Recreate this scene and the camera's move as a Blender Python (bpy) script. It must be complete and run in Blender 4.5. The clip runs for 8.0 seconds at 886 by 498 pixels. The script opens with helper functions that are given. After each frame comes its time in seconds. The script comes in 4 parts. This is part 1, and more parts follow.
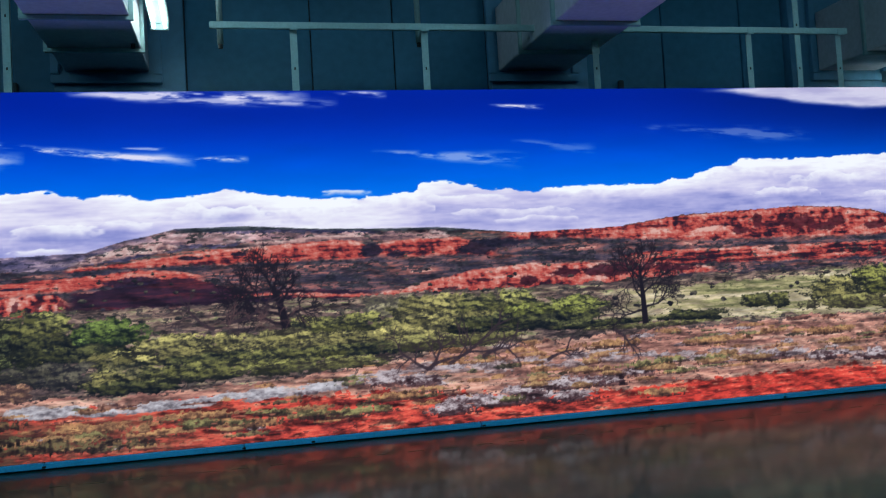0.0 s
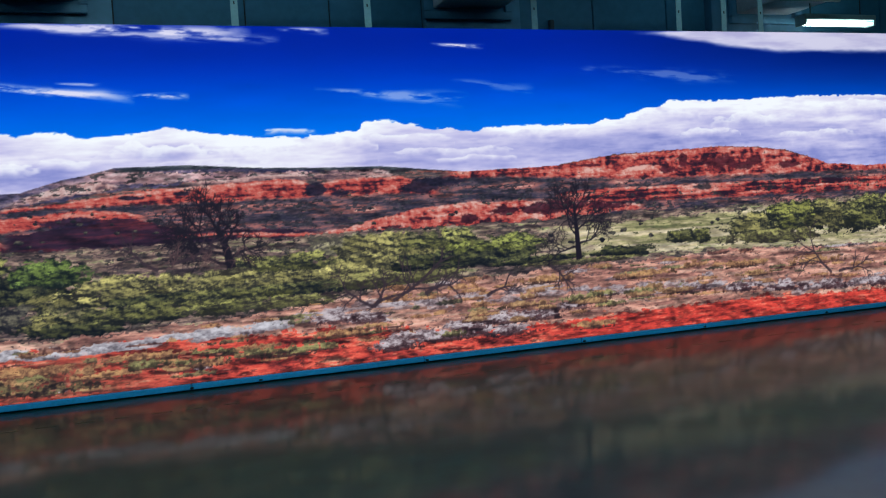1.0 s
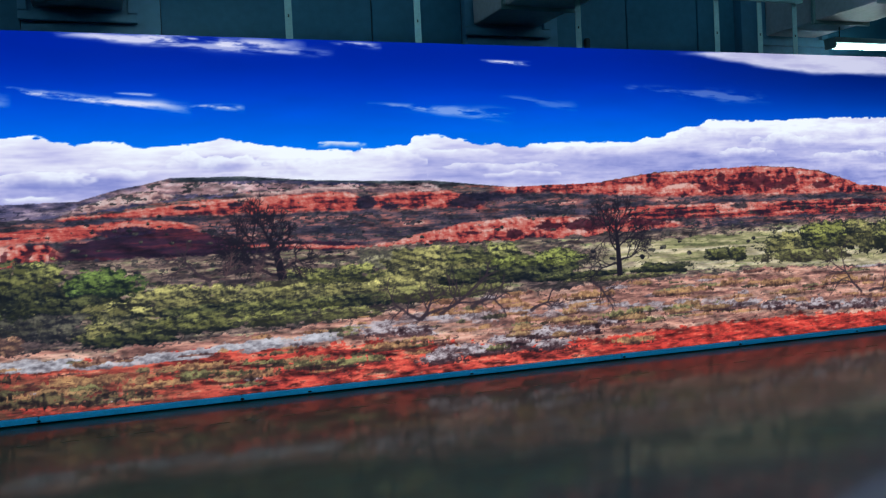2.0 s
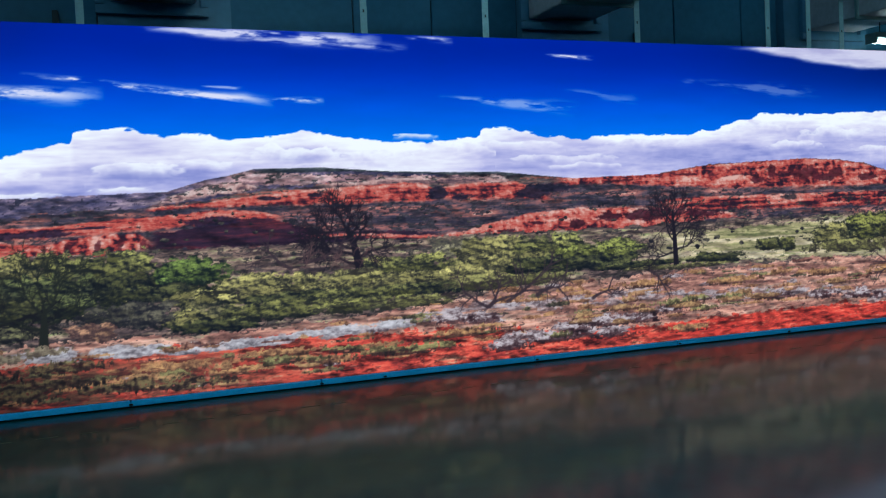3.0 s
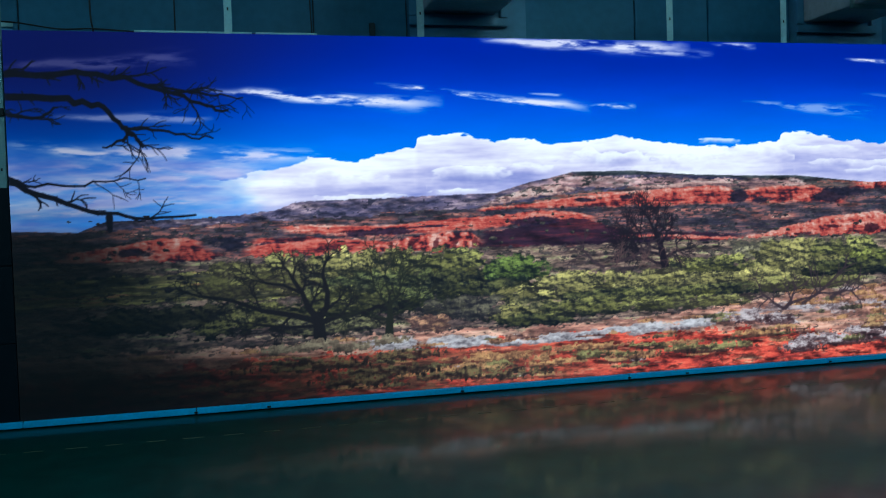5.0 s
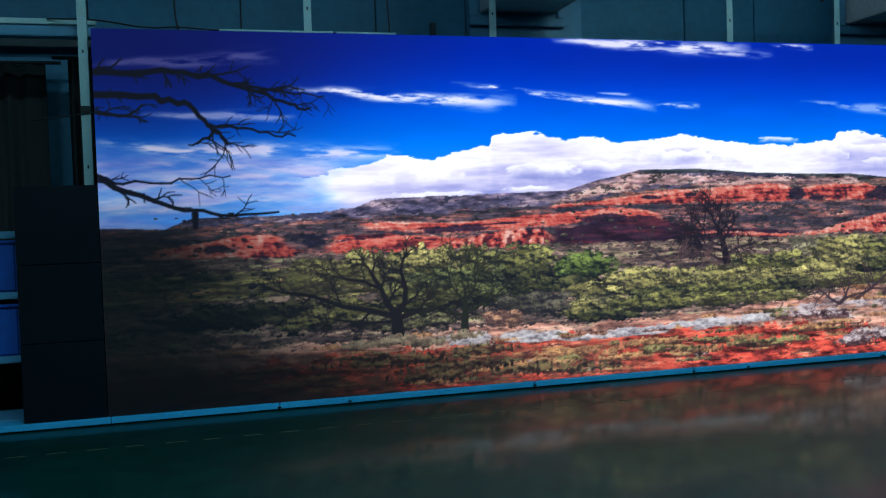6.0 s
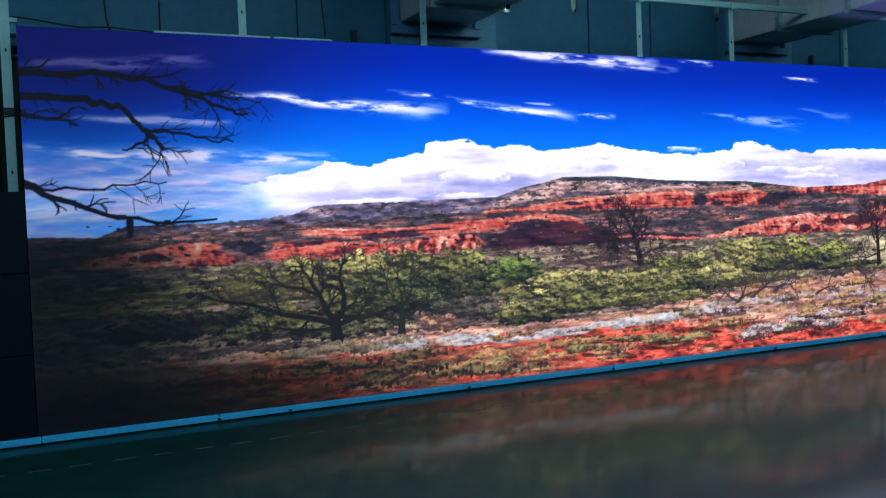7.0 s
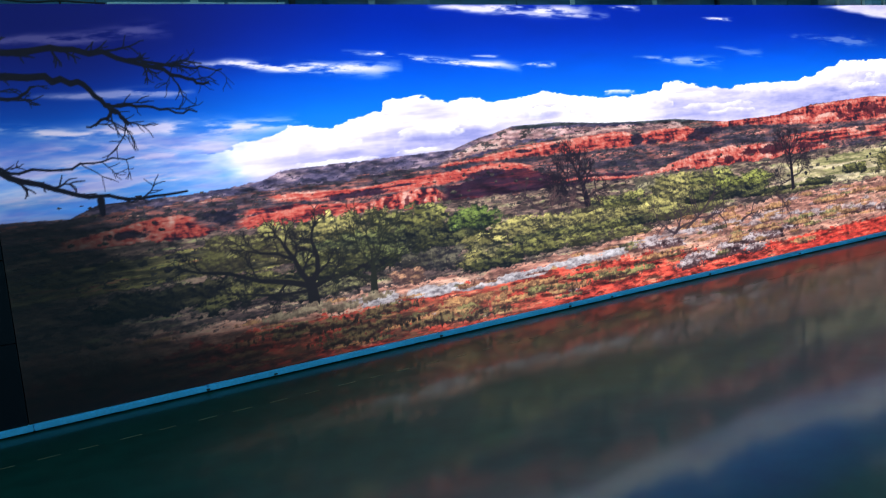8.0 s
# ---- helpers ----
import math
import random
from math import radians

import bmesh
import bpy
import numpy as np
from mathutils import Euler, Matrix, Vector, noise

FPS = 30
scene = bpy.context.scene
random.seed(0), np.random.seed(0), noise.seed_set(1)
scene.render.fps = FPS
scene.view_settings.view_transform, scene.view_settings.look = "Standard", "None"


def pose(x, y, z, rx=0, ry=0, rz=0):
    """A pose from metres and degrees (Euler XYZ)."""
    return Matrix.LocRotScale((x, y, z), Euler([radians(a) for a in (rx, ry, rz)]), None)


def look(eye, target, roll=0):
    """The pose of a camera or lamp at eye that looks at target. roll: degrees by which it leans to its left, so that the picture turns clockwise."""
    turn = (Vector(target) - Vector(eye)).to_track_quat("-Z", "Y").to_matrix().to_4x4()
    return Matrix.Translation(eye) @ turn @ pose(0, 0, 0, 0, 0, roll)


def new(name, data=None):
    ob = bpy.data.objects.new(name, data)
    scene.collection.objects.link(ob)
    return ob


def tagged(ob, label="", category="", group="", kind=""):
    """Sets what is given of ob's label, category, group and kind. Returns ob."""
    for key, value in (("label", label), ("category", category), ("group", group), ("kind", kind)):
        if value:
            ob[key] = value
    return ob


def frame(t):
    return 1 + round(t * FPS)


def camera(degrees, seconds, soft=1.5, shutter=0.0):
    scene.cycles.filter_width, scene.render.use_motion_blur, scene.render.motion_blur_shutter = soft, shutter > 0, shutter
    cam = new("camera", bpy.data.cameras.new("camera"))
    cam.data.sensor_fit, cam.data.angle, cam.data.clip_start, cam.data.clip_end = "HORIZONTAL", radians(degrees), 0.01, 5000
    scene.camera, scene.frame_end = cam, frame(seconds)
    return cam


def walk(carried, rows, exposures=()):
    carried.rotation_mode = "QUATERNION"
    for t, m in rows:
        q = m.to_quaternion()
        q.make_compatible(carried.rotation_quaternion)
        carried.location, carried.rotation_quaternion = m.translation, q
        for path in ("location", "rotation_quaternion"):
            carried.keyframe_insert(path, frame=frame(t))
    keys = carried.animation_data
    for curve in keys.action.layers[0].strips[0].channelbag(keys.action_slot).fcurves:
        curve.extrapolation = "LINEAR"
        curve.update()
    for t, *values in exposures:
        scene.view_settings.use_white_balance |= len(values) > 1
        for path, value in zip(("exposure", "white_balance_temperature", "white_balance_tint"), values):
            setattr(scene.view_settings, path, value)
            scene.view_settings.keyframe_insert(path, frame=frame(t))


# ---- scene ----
cam = camera(52.58, 8.0, soft=1.1)
PATH = [
    (0, (-0.163, 0.497, 1.060), (0.293, 2.442, 1.155), -3.38),
    (0.5, (-0.403, 0.509, 1.097), (0.217, 2.409, 1.053), -3.94),
    (1, (-0.519, 0.499, 1.130), (0.152, 2.382, 1.059), -3.64),
    (2.5, (-1.262, 0.662, 1.173), (-0.546, 2.530, 1.139), -2.57),
    (3, (-1.566, 0.647, 1.198), (-0.842, 2.510, 1.129), -2.61),
    (3.5, (-1.913, 0.632, 1.251), (-1.235, 2.512, 1.163), -3.16),
    (4, (-2.226, 0.615, 1.261), (-1.662, 2.532, 1.182), -2.24),
    (4.5, (-2.622, 0.671, 1.269), (-2.051, 2.583, 1.134), -1.94),
    (5, (-2.955, 0.777, 1.279), (-2.481, 2.719, 1.213), -1.90),
    (6.5, (-3.940, 0.875, 1.282), (-3.303, 2.769, 1.207), -1.99),
    (7, (-4.212, 0.977, 1.299), (-3.375, 2.792, 1.234), -2.25),
    (7.5, (-4.490, 1.128, 1.316), (-3.495, 2.861, 1.242), -4.32),
    (8, (-4.792, 1.103, 1.354), (-3.741, 2.795, 1.166), -6.27),
]
EXPOSURES = [
    (0.0, 0.0, 6200, 3), (0.5, 0.0, 6250, 3), (1.0, 0.0, 6200, 2), (2.5, 0.02, 6000, 0), (4.0, 0.03, 5950, -4), (5.0, 0.14, 5850, -7),
    (6.3, 0.38, 6350, 2), (7.0, 0.50, 6400, 3), (8.0, 0.54, 6450, 4),
]
walk(cam, [(t, look(eye, target, roll)) for t, eye, target, roll in PATH], EXPOSURES)

# ---- light ----
world = bpy.data.worlds.new("world")
scene.world = world
world.use_nodes = True
world.node_tree.nodes["Background"].inputs[0].default_value = (0.02, 0.03, 0.04, 1)
world.node_tree.nodes["Background"].inputs[1].default_value = 0.3


# ---- helpers of this scene ----
def material(name, colour, rough=0.6, metal=0.0, grain=30.0, vary=0.25, bump=0.15, stain=1.3, spec=0.5, coat=0.0, coat_rough=0.1):
    """A painted or bare surface with grain and larger stains."""
    m = bpy.data.materials.new(name)
    m.use_nodes = True
    nt = m.node_tree
    n, l = nt.nodes, nt.links
    b = n["Principled BSDF"]
    co = n.new("ShaderNodeTexCoord")
    fine, big = n.new("ShaderNodeTexNoise"), n.new("ShaderNodeTexNoise")
    fine.inputs["Scale"].default_value, fine.inputs["Detail"].default_value = grain, 6
    big.inputs["Scale"].default_value, big.inputs["Detail"].default_value = stain, 5
    l.new(co.outputs["Object"], fine.inputs["Vector"])
    l.new(co.outputs["Object"], big.inputs["Vector"])
    add = n.new("ShaderNodeMath")
    add.operation = "ADD"
    l.new(fine.outputs["Fac"], add.inputs[0])
    l.new(big.outputs["Fac"], add.inputs[1])
    ramp = n.new("ShaderNodeMapRange")
    ramp.inputs[1].default_value, ramp.inputs[2].default_value = 0.6, 1.4
    ramp.inputs[3].default_value, ramp.inputs[4].default_value = 1 - vary, 1 + vary
    l.new(add.outputs[0], ramp.inputs[0])
    mul = n.new("ShaderNodeVectorMath")
    mul.operation = "SCALE"
    mul.inputs[0].default_value = colour
    l.new(ramp.outputs[0], mul.inputs["Scale"])
    l.new(mul.outputs[0], b.inputs["Base Color"])
    rr = n.new("ShaderNodeMapRange")
    rr.inputs[3].default_value, rr.inputs[4].default_value = max(0.02, rough - 0.1), min(1, rough + 0.12)
    l.new(big.outputs["Fac"], rr.inputs[0])
    l.new(rr.outputs[0], b.inputs["Roughness"])
    b.inputs["Metallic"].default_value = metal
    b.inputs["Specular IOR Level"].default_value = spec
    b.inputs["Coat Weight"].default_value, b.inputs["Coat Roughness"].default_value = coat, coat_rough
    if bump:
        bm = n.new("ShaderNodeBump")
        bm.inputs["Strength"].default_value, bm.inputs["Distance"].default_value = bump, 0.004
        l.new(fine.outputs["Fac"], bm.inputs["Height"])
        l.new(bm.outputs[0], b.inputs["Normal"])
    return m


def glowing(name, colour, strength):
    m = bpy.data.materials.new(name)
    m.use_nodes = True
    b = m.node_tree.nodes["Principled BSDF"]
    b.inputs["Base Color"].default_value = (*colour, 1)
    b.inputs["Emission Color"].default_value = (*colour, 1)
    b.inputs["Emission Strength"].default_value = strength
    return m


def box(bm, x0, x1, y0, y1, z0, z1, bevel=0.0):
    """Adds a box to a bmesh, with its edges broken by bevel."""
    made = bmesh.ops.create_cube(bm, size=1.0)["verts"]
    for v in made:
        v.co = Vector((x0 + (v.co.x + 0.5) * (x1 - x0), y0 + (v.co.y + 0.5) * (y1 - y0), z0 + (v.co.z + 0.5) * (z1 - z0)))
    if bevel:
        edges = list({e for v in made for e in v.link_edges})
        bmesh.ops.bevel(bm, geom=edges, offset=bevel, segments=2, affect="EDGES")
    return bm


def tube(bm, a, b, r, sides=12):
    """Adds a capped cylinder from a to b."""
    a, b = Vector(a), Vector(b)
    turn = (b - a).to_track_quat("Z", "Y").to_matrix().to_4x4()
    bmesh.ops.create_cone(bm, cap_ends=True, segments=sides, radius1=r, radius2=r, depth=(b - a).length,
                          matrix=Matrix.Translation((a + b) / 2) @ turn)
    return bm


def part(name, bm, mat, parent=None, label="", smooth=False):
    me = bpy.data.meshes.new(name)
    bm.to_mesh(me)
    bm.free()
    me.materials.append(mat)
    if smooth:
        for p in me.polygons:
            p.use_smooth = True
    ob = new(name, me)
    if parent:
        ob.parent = parent
        ob.matrix_parent_inverse = parent.matrix_basis.inverted()
    return tagged(ob, label)


def thing(name, at, label, category, group="", kind=""):
    ob = new(name)
    ob.matrix_basis = pose(*at)
    ob.empty_display_size = 0.1
    return tagged(ob, label, category, group, kind)


# ---- materials ----
FLOOR_M = material("floor_paint", (0.003, 0.038, 0.029), rough=0.45, grain=7, vary=0.4, bump=0.08, stain=0.7, spec=0.12, coat=0.37, coat_rough=0.09)
WALL_M = material("wall_paint", (0.06, 0.23, 0.40), rough=0.55, grain=14, vary=0.2, bump=0.1, stain=0.8)
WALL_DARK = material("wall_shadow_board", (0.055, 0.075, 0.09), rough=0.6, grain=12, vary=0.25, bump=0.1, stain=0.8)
PILASTER_M = material("pilaster_paint", (0.14, 0.35, 0.56), rough=0.5, grain=16, vary=0.15, bump=0.08, stain=0.9)
CEIL_M = material("roof_sheet", (0.05, 0.06, 0.07), rough=0.7, grain=6, vary=0.3, bump=0.1)
STEEL_M = material("pale_steel", (0.42, 0.58, 0.60), rough=0.42, metal=0.25, grain=60, vary=0.15, bump=0.05, stain=3)
RAIL_M = material("rail_paint", (0.09, 0.52, 0.93), rough=0.4, grain=50, vary=0.2, bump=0.06, stain=4)
DUCT_M = material("duct_sheet", (0.80, 0.78, 0.86), rough=0.42, metal=0.0, grain=25, vary=0.15, bump=0.08, stain=2)
DARK_M = material("dark_rubber", (0.012, 0.013, 0.015), rough=0.55, grain=40, vary=0.3, bump=0.1)
BLACK_M = material("black_cabinet", (0.006, 0.010, 0.016), rough=0.5, grain=80, vary=0.2, bump=0.05, spec=0.15)
DUST_M = material("dusty_steel", (0.06, 0.11, 0.13), rough=0.6, grain=40, vary=0.4, bump=0.1, stain=5)
CURTAIN_M = material("brown_cloth", (0.026, 0.028, 0.030), rough=0.9, grain=90, vary=0.3, bump=0.2)
BLUE_M = material("blue_plastic", (0.03, 0.11, 0.50), rough=0.35, grain=20, vary=0.2, bump=0.05)
TAPE_M = material("worn_yellow_tape", (0.10, 0.10, 0.055), rough=0.6, grain=60, vary=0.5, bump=0.1, stain=9)
LAMP_M = glowing("lit_tube", (0.85, 1.0, 0.95), 9.0)

# ---- setting ----
X0, X1, SY, ZB, ZT = -4.16, 7.44, 6.75, 0.12, 2.52  # the picture's own ruler
STRETCH, SHIFT = 0.985, -0.12  # from the picture's ruler to the hall
LEFT, RIGHT = X0 * STRETCH + SHIFT, X1 * STRETCH + SHIFT
NORTH = 7.95
FZ = 0.072  # floor level


def setting(name, bm, mat, label, category):
    return tagged(part(name, bm, mat), label, category, kind="structure")


floor = setting("floor", box(bmesh.new(), -8, 11, -5, NORTH, -0.1, FZ), FLOOR_M, "glossy dark green painted concrete floor", "floor")
setting("ceiling", box(bmesh.new(), -8, 11, -5, NORTH, 4.6, 4.75), CEIL_M, "dark sheet roof over the hall", "ceiling")
# walls out of view, added dark to close the hall
setting("wall_south", box(bmesh.new(), -8.2, 11.2, -5.2, -5, FZ, 4.75), WALL_DARK, "plain dark hall wall, added out of view", "wall")
setting("wall_west", box(bmesh.new(), -8.2, -8, -5, NORTH, FZ, 4.75), WALL_DARK, "plain dark hall wall, added out of view", "wall")
setting("wall_east", box(bmesh.new(), 11, 11.2, -5, NORTH, FZ, 4.75), WALL_DARK, "plain dark hall wall, added out of view", "wall")
wall = setting("wall_north", box(bmesh.new(), -8.2, 11.2, NORTH, NORTH + 0.2, FZ, 4.75), WALL_DARK, "blue-grey panelled hall wall behind the screen", "wall")

# ---- hall lamps ----
def hall_lamp(x, y, z, turn, length, label):
    """A bare twin-tube fitting hung under the roof on two rods."""
    lamp = thing("tube_lamp", (x, y, z, 0, 0, turn), label, "lamp", "fluorescent lamps of the hall")
    h = length / 2
    m = lamp.matrix_basis

    def put(name, bm, mat, text=""):
        bm.transform(m)
        return part(name, bm, mat, lamp, text)

    put("housing", box(bmesh.new(), -h, h, -0.07, 0.07, 0.03, 0.08, 0.006), STEEL_M)
    for s in (-0.04, 0.04):
        put("tube", tube(bmesh.new(), (-h + 0.03, s, 0), (h - 0.03, s, 0), 0.011), LAMP_M, "lit white fluorescent tube")
    for s in (-h, h - 0.03):
        put("end_cap", box(bmesh.new(), s, s + 0.03, -0.065, 0.065, -0.02, 0.03, 0.004), STEEL_M)
    for s in (-h * 0.7, h * 0.7):
        put("rod", tube(bmesh.new(), (s, 0, 0.08), (s, 0, 4.6 - z), 0.005, 6), DARK_M)
    return lamp


hall_lamp(-0.60, 6.75, 3.12, 91, 1.1, "lit twin-tube fluorescent lamp hung above the screen")
hall_lamp(6.06, 7.35, 2.735, 0, 0.86, "lit twin-tube fluorescent lamp low behind the screen")
# out-of-view fill lamps, added to brighten rail, floor and back wall
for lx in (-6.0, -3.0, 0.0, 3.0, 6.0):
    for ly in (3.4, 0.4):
        lamp = hall_lamp(lx, ly, 4.3, 0, 1.2, "added out-of-view twin-tube fill lamp under the roof")
        data = bpy.data.lights.new("fill_light", "AREA")
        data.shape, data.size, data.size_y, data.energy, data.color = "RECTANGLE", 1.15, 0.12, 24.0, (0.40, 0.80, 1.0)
        glow = new("fill_light", data)
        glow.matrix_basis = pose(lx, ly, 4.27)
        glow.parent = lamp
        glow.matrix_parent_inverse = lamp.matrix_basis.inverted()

# ---- the picture that the screen shows: painted on a lattice of light points ----
STEP = 0.006
NX, NZ = round((X1 - X0) / STEP), round((ZT - ZB) / STEP)
gx, gz = np.linspace(X0, X1, NX + 1), np.linspace(ZB, ZT, NZ + 1)
PX, PZ = np.meshgrid(gx, gz)
art = np.zeros((NZ + 1, NX + 1, 3))
rng = np.random.default_rng(7)


def value_noise(x, z, seed):
    table = np.random.default_rng(seed).random((256, 256))
    xi, zi = np.floor(x).astype(int), np.floor(z).astype(int)
    fx, fz = x - xi, z - zi
    fx, fz = fx * fx * (3 - 2 * fx), fz * fz * (3 - 2 * fz)
    a, b = table[zi % 256, xi % 256], table[zi % 256, (xi + 1) % 256]
    c, d = table[(zi + 1) % 256, xi % 256], table[(zi + 1) % 256, (xi + 1) % 256]
    return (a * (1 - fx) + b * fx) * (1 - fz) + (c * (1 - fx) + d * fx) * fz


def fbm(kx, kz, octaves=4, seed=0, x=None, z=None, gain=0.55):
    """Layered noise, 0 to 1, with kx and kz cells a metre."""
    x, z = PX if x is None else x, PZ if z is None else z
    total, size, norm = 0, 1.0, 0
    for n in range(octaves):
        total = total + size * value_noise(x * kx * 2**n + 17.3 * n, z * kz * 2**n + 9.1 * n, seed * 31 + n)
        norm += size
        size *= gain
    return total / norm


def step(a, b, v):
    u = np.clip((v - a) / (b - a), 0, 1)
    return u * u * (3 - 2 * u)


def rgb(*c):
    return np.array(c, float)


def blend(colour, alpha):
    global art
    art = art + (colour - art) * alpha[..., None]


def palette(v, stops):
    """Colours along v, from stops of (value, colour)."""
    keys = [s[0] for s in stops]
    return np.stack([np.interp(v, keys, [s[1][n] for s in stops]) for n in range(3)], -1)


def curve(pairs, x=None):
    return np.interp(gx if x is None else x, [p[0] for p in pairs], [p[1] for p in pairs])


def tex(kx, kz, seed, octaves=6, gain=0.66, x=None, z=None):
    """Fine grain, stretched to fill 0 to 1."""
    return np.clip((fbm(kx, kz, octaves, seed, x, z, gain) - 0.5) * 2.0 + 0.5, 0, 1)


def lit_from(field, up, right):
    return field - np.roll(np.roll(field, -up, 0), -right, 1)


LEAF = fbm(9, 20, 5, 201, gain=0.68)
LEAF_LIT = lit_from(LEAF, 4, 3)
MOTTLE = tex(30, 62, 203, 3)
SPRAY = fbm(24, 40, 4, 211, gain=0.7)
SPRAY_LIT = lit_from(SPRAY, 2, 2)
BLADE = tex(46, 24, 204, 3)
FLECK = tex(20, 56, 205, 4)
ROCK = fbm(5, 14, 5, 206, gain=0.62)
ROCK_LIT = lit_from(ROCK, 4, 5)
WOB = fbm(9, 3, 4, 208) - 0.5
DRIFT = fbm(3, 12, 3, 209) - 0.5


def band(top, bottom, stops, kx, kz, seed, rough=0.012, slope=0.0, soft=0.004, contrast=1.0, x_from=None, x_to=None, fade=0.15, strength=1.0, relief=1.0, flecks=0.0, fleck_colour=(48, 46, 42)):
    """A stretch of ground between two lines, with drawn-out strata, relief and scrub in it."""
    wob = (np.roll(WOB, seed * 37, 1) + 0.35 * (MOTTLE - 0.5)) * rough * 4
    t, b = curve(top)[None] + wob, curve(bottom)[None] + wob
    alpha = step(-soft, soft, t - PZ) * step(-soft, soft, PZ - b)
    drift = np.roll(DRIFT, seed * 53, 1) * 5 * fade
    if x_from is not None:
        alpha = alpha * step(x_from - fade, x_from + fade, PX + drift)
    if x_to is not None:
        alpha = alpha * step(x_to + fade, x_to - fade, PX + drift)
    v = tex(kx, kz, seed, z=PZ - slope * PX + 0.02 * ROCK)
    v = np.clip((v - 0.5) * contrast + 0.5 + (MOTTLE - 0.5) * 0.10, 0, 1)
    colour = palette(v, stops) * np.clip(1 + relief * 2.2 * ROCK_LIT, 0.45, 1.22)[..., None]
    blend(colour, alpha * strength)
    if flecks:
        blend(rgb(*fleck_colour) * (0.6 + 0.9 * MOTTLE)[..., None], alpha * step(1 - flecks, 1 - flecks + 0.1, np.roll(FLECK, seed * 29, 1)) * 0.85)


def window(x, z, rx, rz):
    i0, i1 = max(0, int((x - rx - X0) / STEP)), min(NX + 1, int((x + rx - X0) / STEP) + 2)
    j0, j1 = max(0, int((z - rz - ZB) / STEP)), min(NZ + 1, int((z + rz - ZB) / STEP) + 2)
    return (slice(j0, j1), slice(i0, i1)) if i1 > i0 and j1 > j0 else None


def lay(w, colour, alpha):
    art[w] += (colour - art[w]) * alpha[..., None]


def splat(x, z, rx, rz, colour, alpha=1.0, turn=0.0):
    """One small soft oval."""
    r = max(rx, rz) + STEP
    i0, i1 = max(0, int((x - r - X0) / STEP)), min(NX + 1, int((x + r - X0) / STEP) + 2)
    j0, j1 = max(0, int((z - r - ZB) / STEP)), min(NZ + 1, int((z + r - ZB) / STEP) + 2)
    if i1 <= i0 or j1 <= j0:
        return
    dx, dz = gx[None, i0:i1] - x, gz[j0:j1, None] - z
    if turn:
        c, s = math.cos(turn), math.sin(turn)
        dx, dz = dx * c + dz * s, dz * c - dx * s
    d = np.sqrt((dx / rx) ** 2 + (dz / rz) ** 2)
    a = (np.clip((1.25 - d) * 2.0, 0, 1) * alpha)[..., None]
    art[j0:j1, i0:i1] += (colour - art[j0:j1, i0:i1]) * a


def stroke(x0, z0, x1, z1, w0, w1, colour, alpha=1.0):
    """A tapering line, for trunks and twigs."""
    r = max(w0, w1) + 2 * STEP
    i0, i1 = max(0, int((min(x0, x1) - r - X0) / STEP)), min(NX + 1, int((max(x0, x1) + r - X0) / STEP) + 2)
    j0, j1 = max(0, int((min(z0, z1) - r - ZB) / STEP)), min(NZ + 1, int((max(z0, z1) + r - ZB) / STEP) + 2)
    if i1 <= i0 or j1 <= j0:
        return
    vx, vz = x1 - x0, z1 - z0
    px, pz = gx[None, i0:i1] - x0, gz[j0:j1, None] - z0
    u = np.clip((px * vx + pz * vz) / (vx * vx + vz * vz + 1e-9), 0, 1)
    d = np.hypot(px - u * vx, pz - u * vz)
    w = w0 + (w1 - w0) * u
    a = (np.clip((w + STEP * 0.6 - d) / (STEP * 1.1), 0, 1) * alpha)[..., None]
    art[j0:j1, i0:i1] += (colour - art[j0:j1, i0:i1]) * a


def limb(x, z, angle, length, width, depth, colour, bend=0.35, spread=0.7, alpha=1.0, lift=0.0):
    """A crooked branch that forks into thinner ones."""
    n = 4
    for k in range(n):
        angle += rng.normal(0, bend * 0.5) + lift
        nx, nz = x + math.cos(angle) * length / n, z + math.sin(angle) * length / n
        w = width * (1 - 0.13 * k)
        stroke(x, z, nx, nz, w, w * 0.87, colour, alpha)
        x, z = nx, nz
        if depth and k and rng.random() < 0.8:
            limb(x, z, angle + rng.choice((-1, 1)) * rng.uniform(0.35, spread + 0.3), length * rng.uniform(0.4, 0.7), w * 0.6, depth - 1, colour, bend, spread, alpha, lift)
    if depth:
        for s in (-1, 1):
            limb(x, z, angle + s * rng.uniform(0.15, spread), length * rng.uniform(0.5, 0.75), width * 0.52, depth - 1, colour, bend, spread, alpha, lift)


def bush(x, z, rx, rz, light, dark, warm=0.0):
    """A clump of foliage: ragged outline, tufts lit from the upper right, deep gaps."""
    w = window(x, z, rx * 1.6, rz * 1.7)
    if not w:
        return
    dx, dz = (PX[w] - x) / rx, (PZ[w] - z) / rz
    d = np.sqrt(dx**2 + dz**2) + (LEAF[w] - 0.5) * 0.9 + (SPRAY[w] - 0.5) * 1.5
    a = step(1.08, 0.86, d)
    v = np.clip(0.45 + 1.3 * LEAF_LIT[w] + 1.4 * SPRAY_LIT[w] + 0.32 * dz + 0.05 * dx + (MOTTLE[w] - 0.5) * 0.35, 0, 1)
    mid = dark * 0.52 + light * 0.48
    colour = palette(v, [(0, dark * 0.8), (0.25, dark), (0.55, mid), (0.85, light), (1, light * 1.1)])
    lay(w, colour, a)


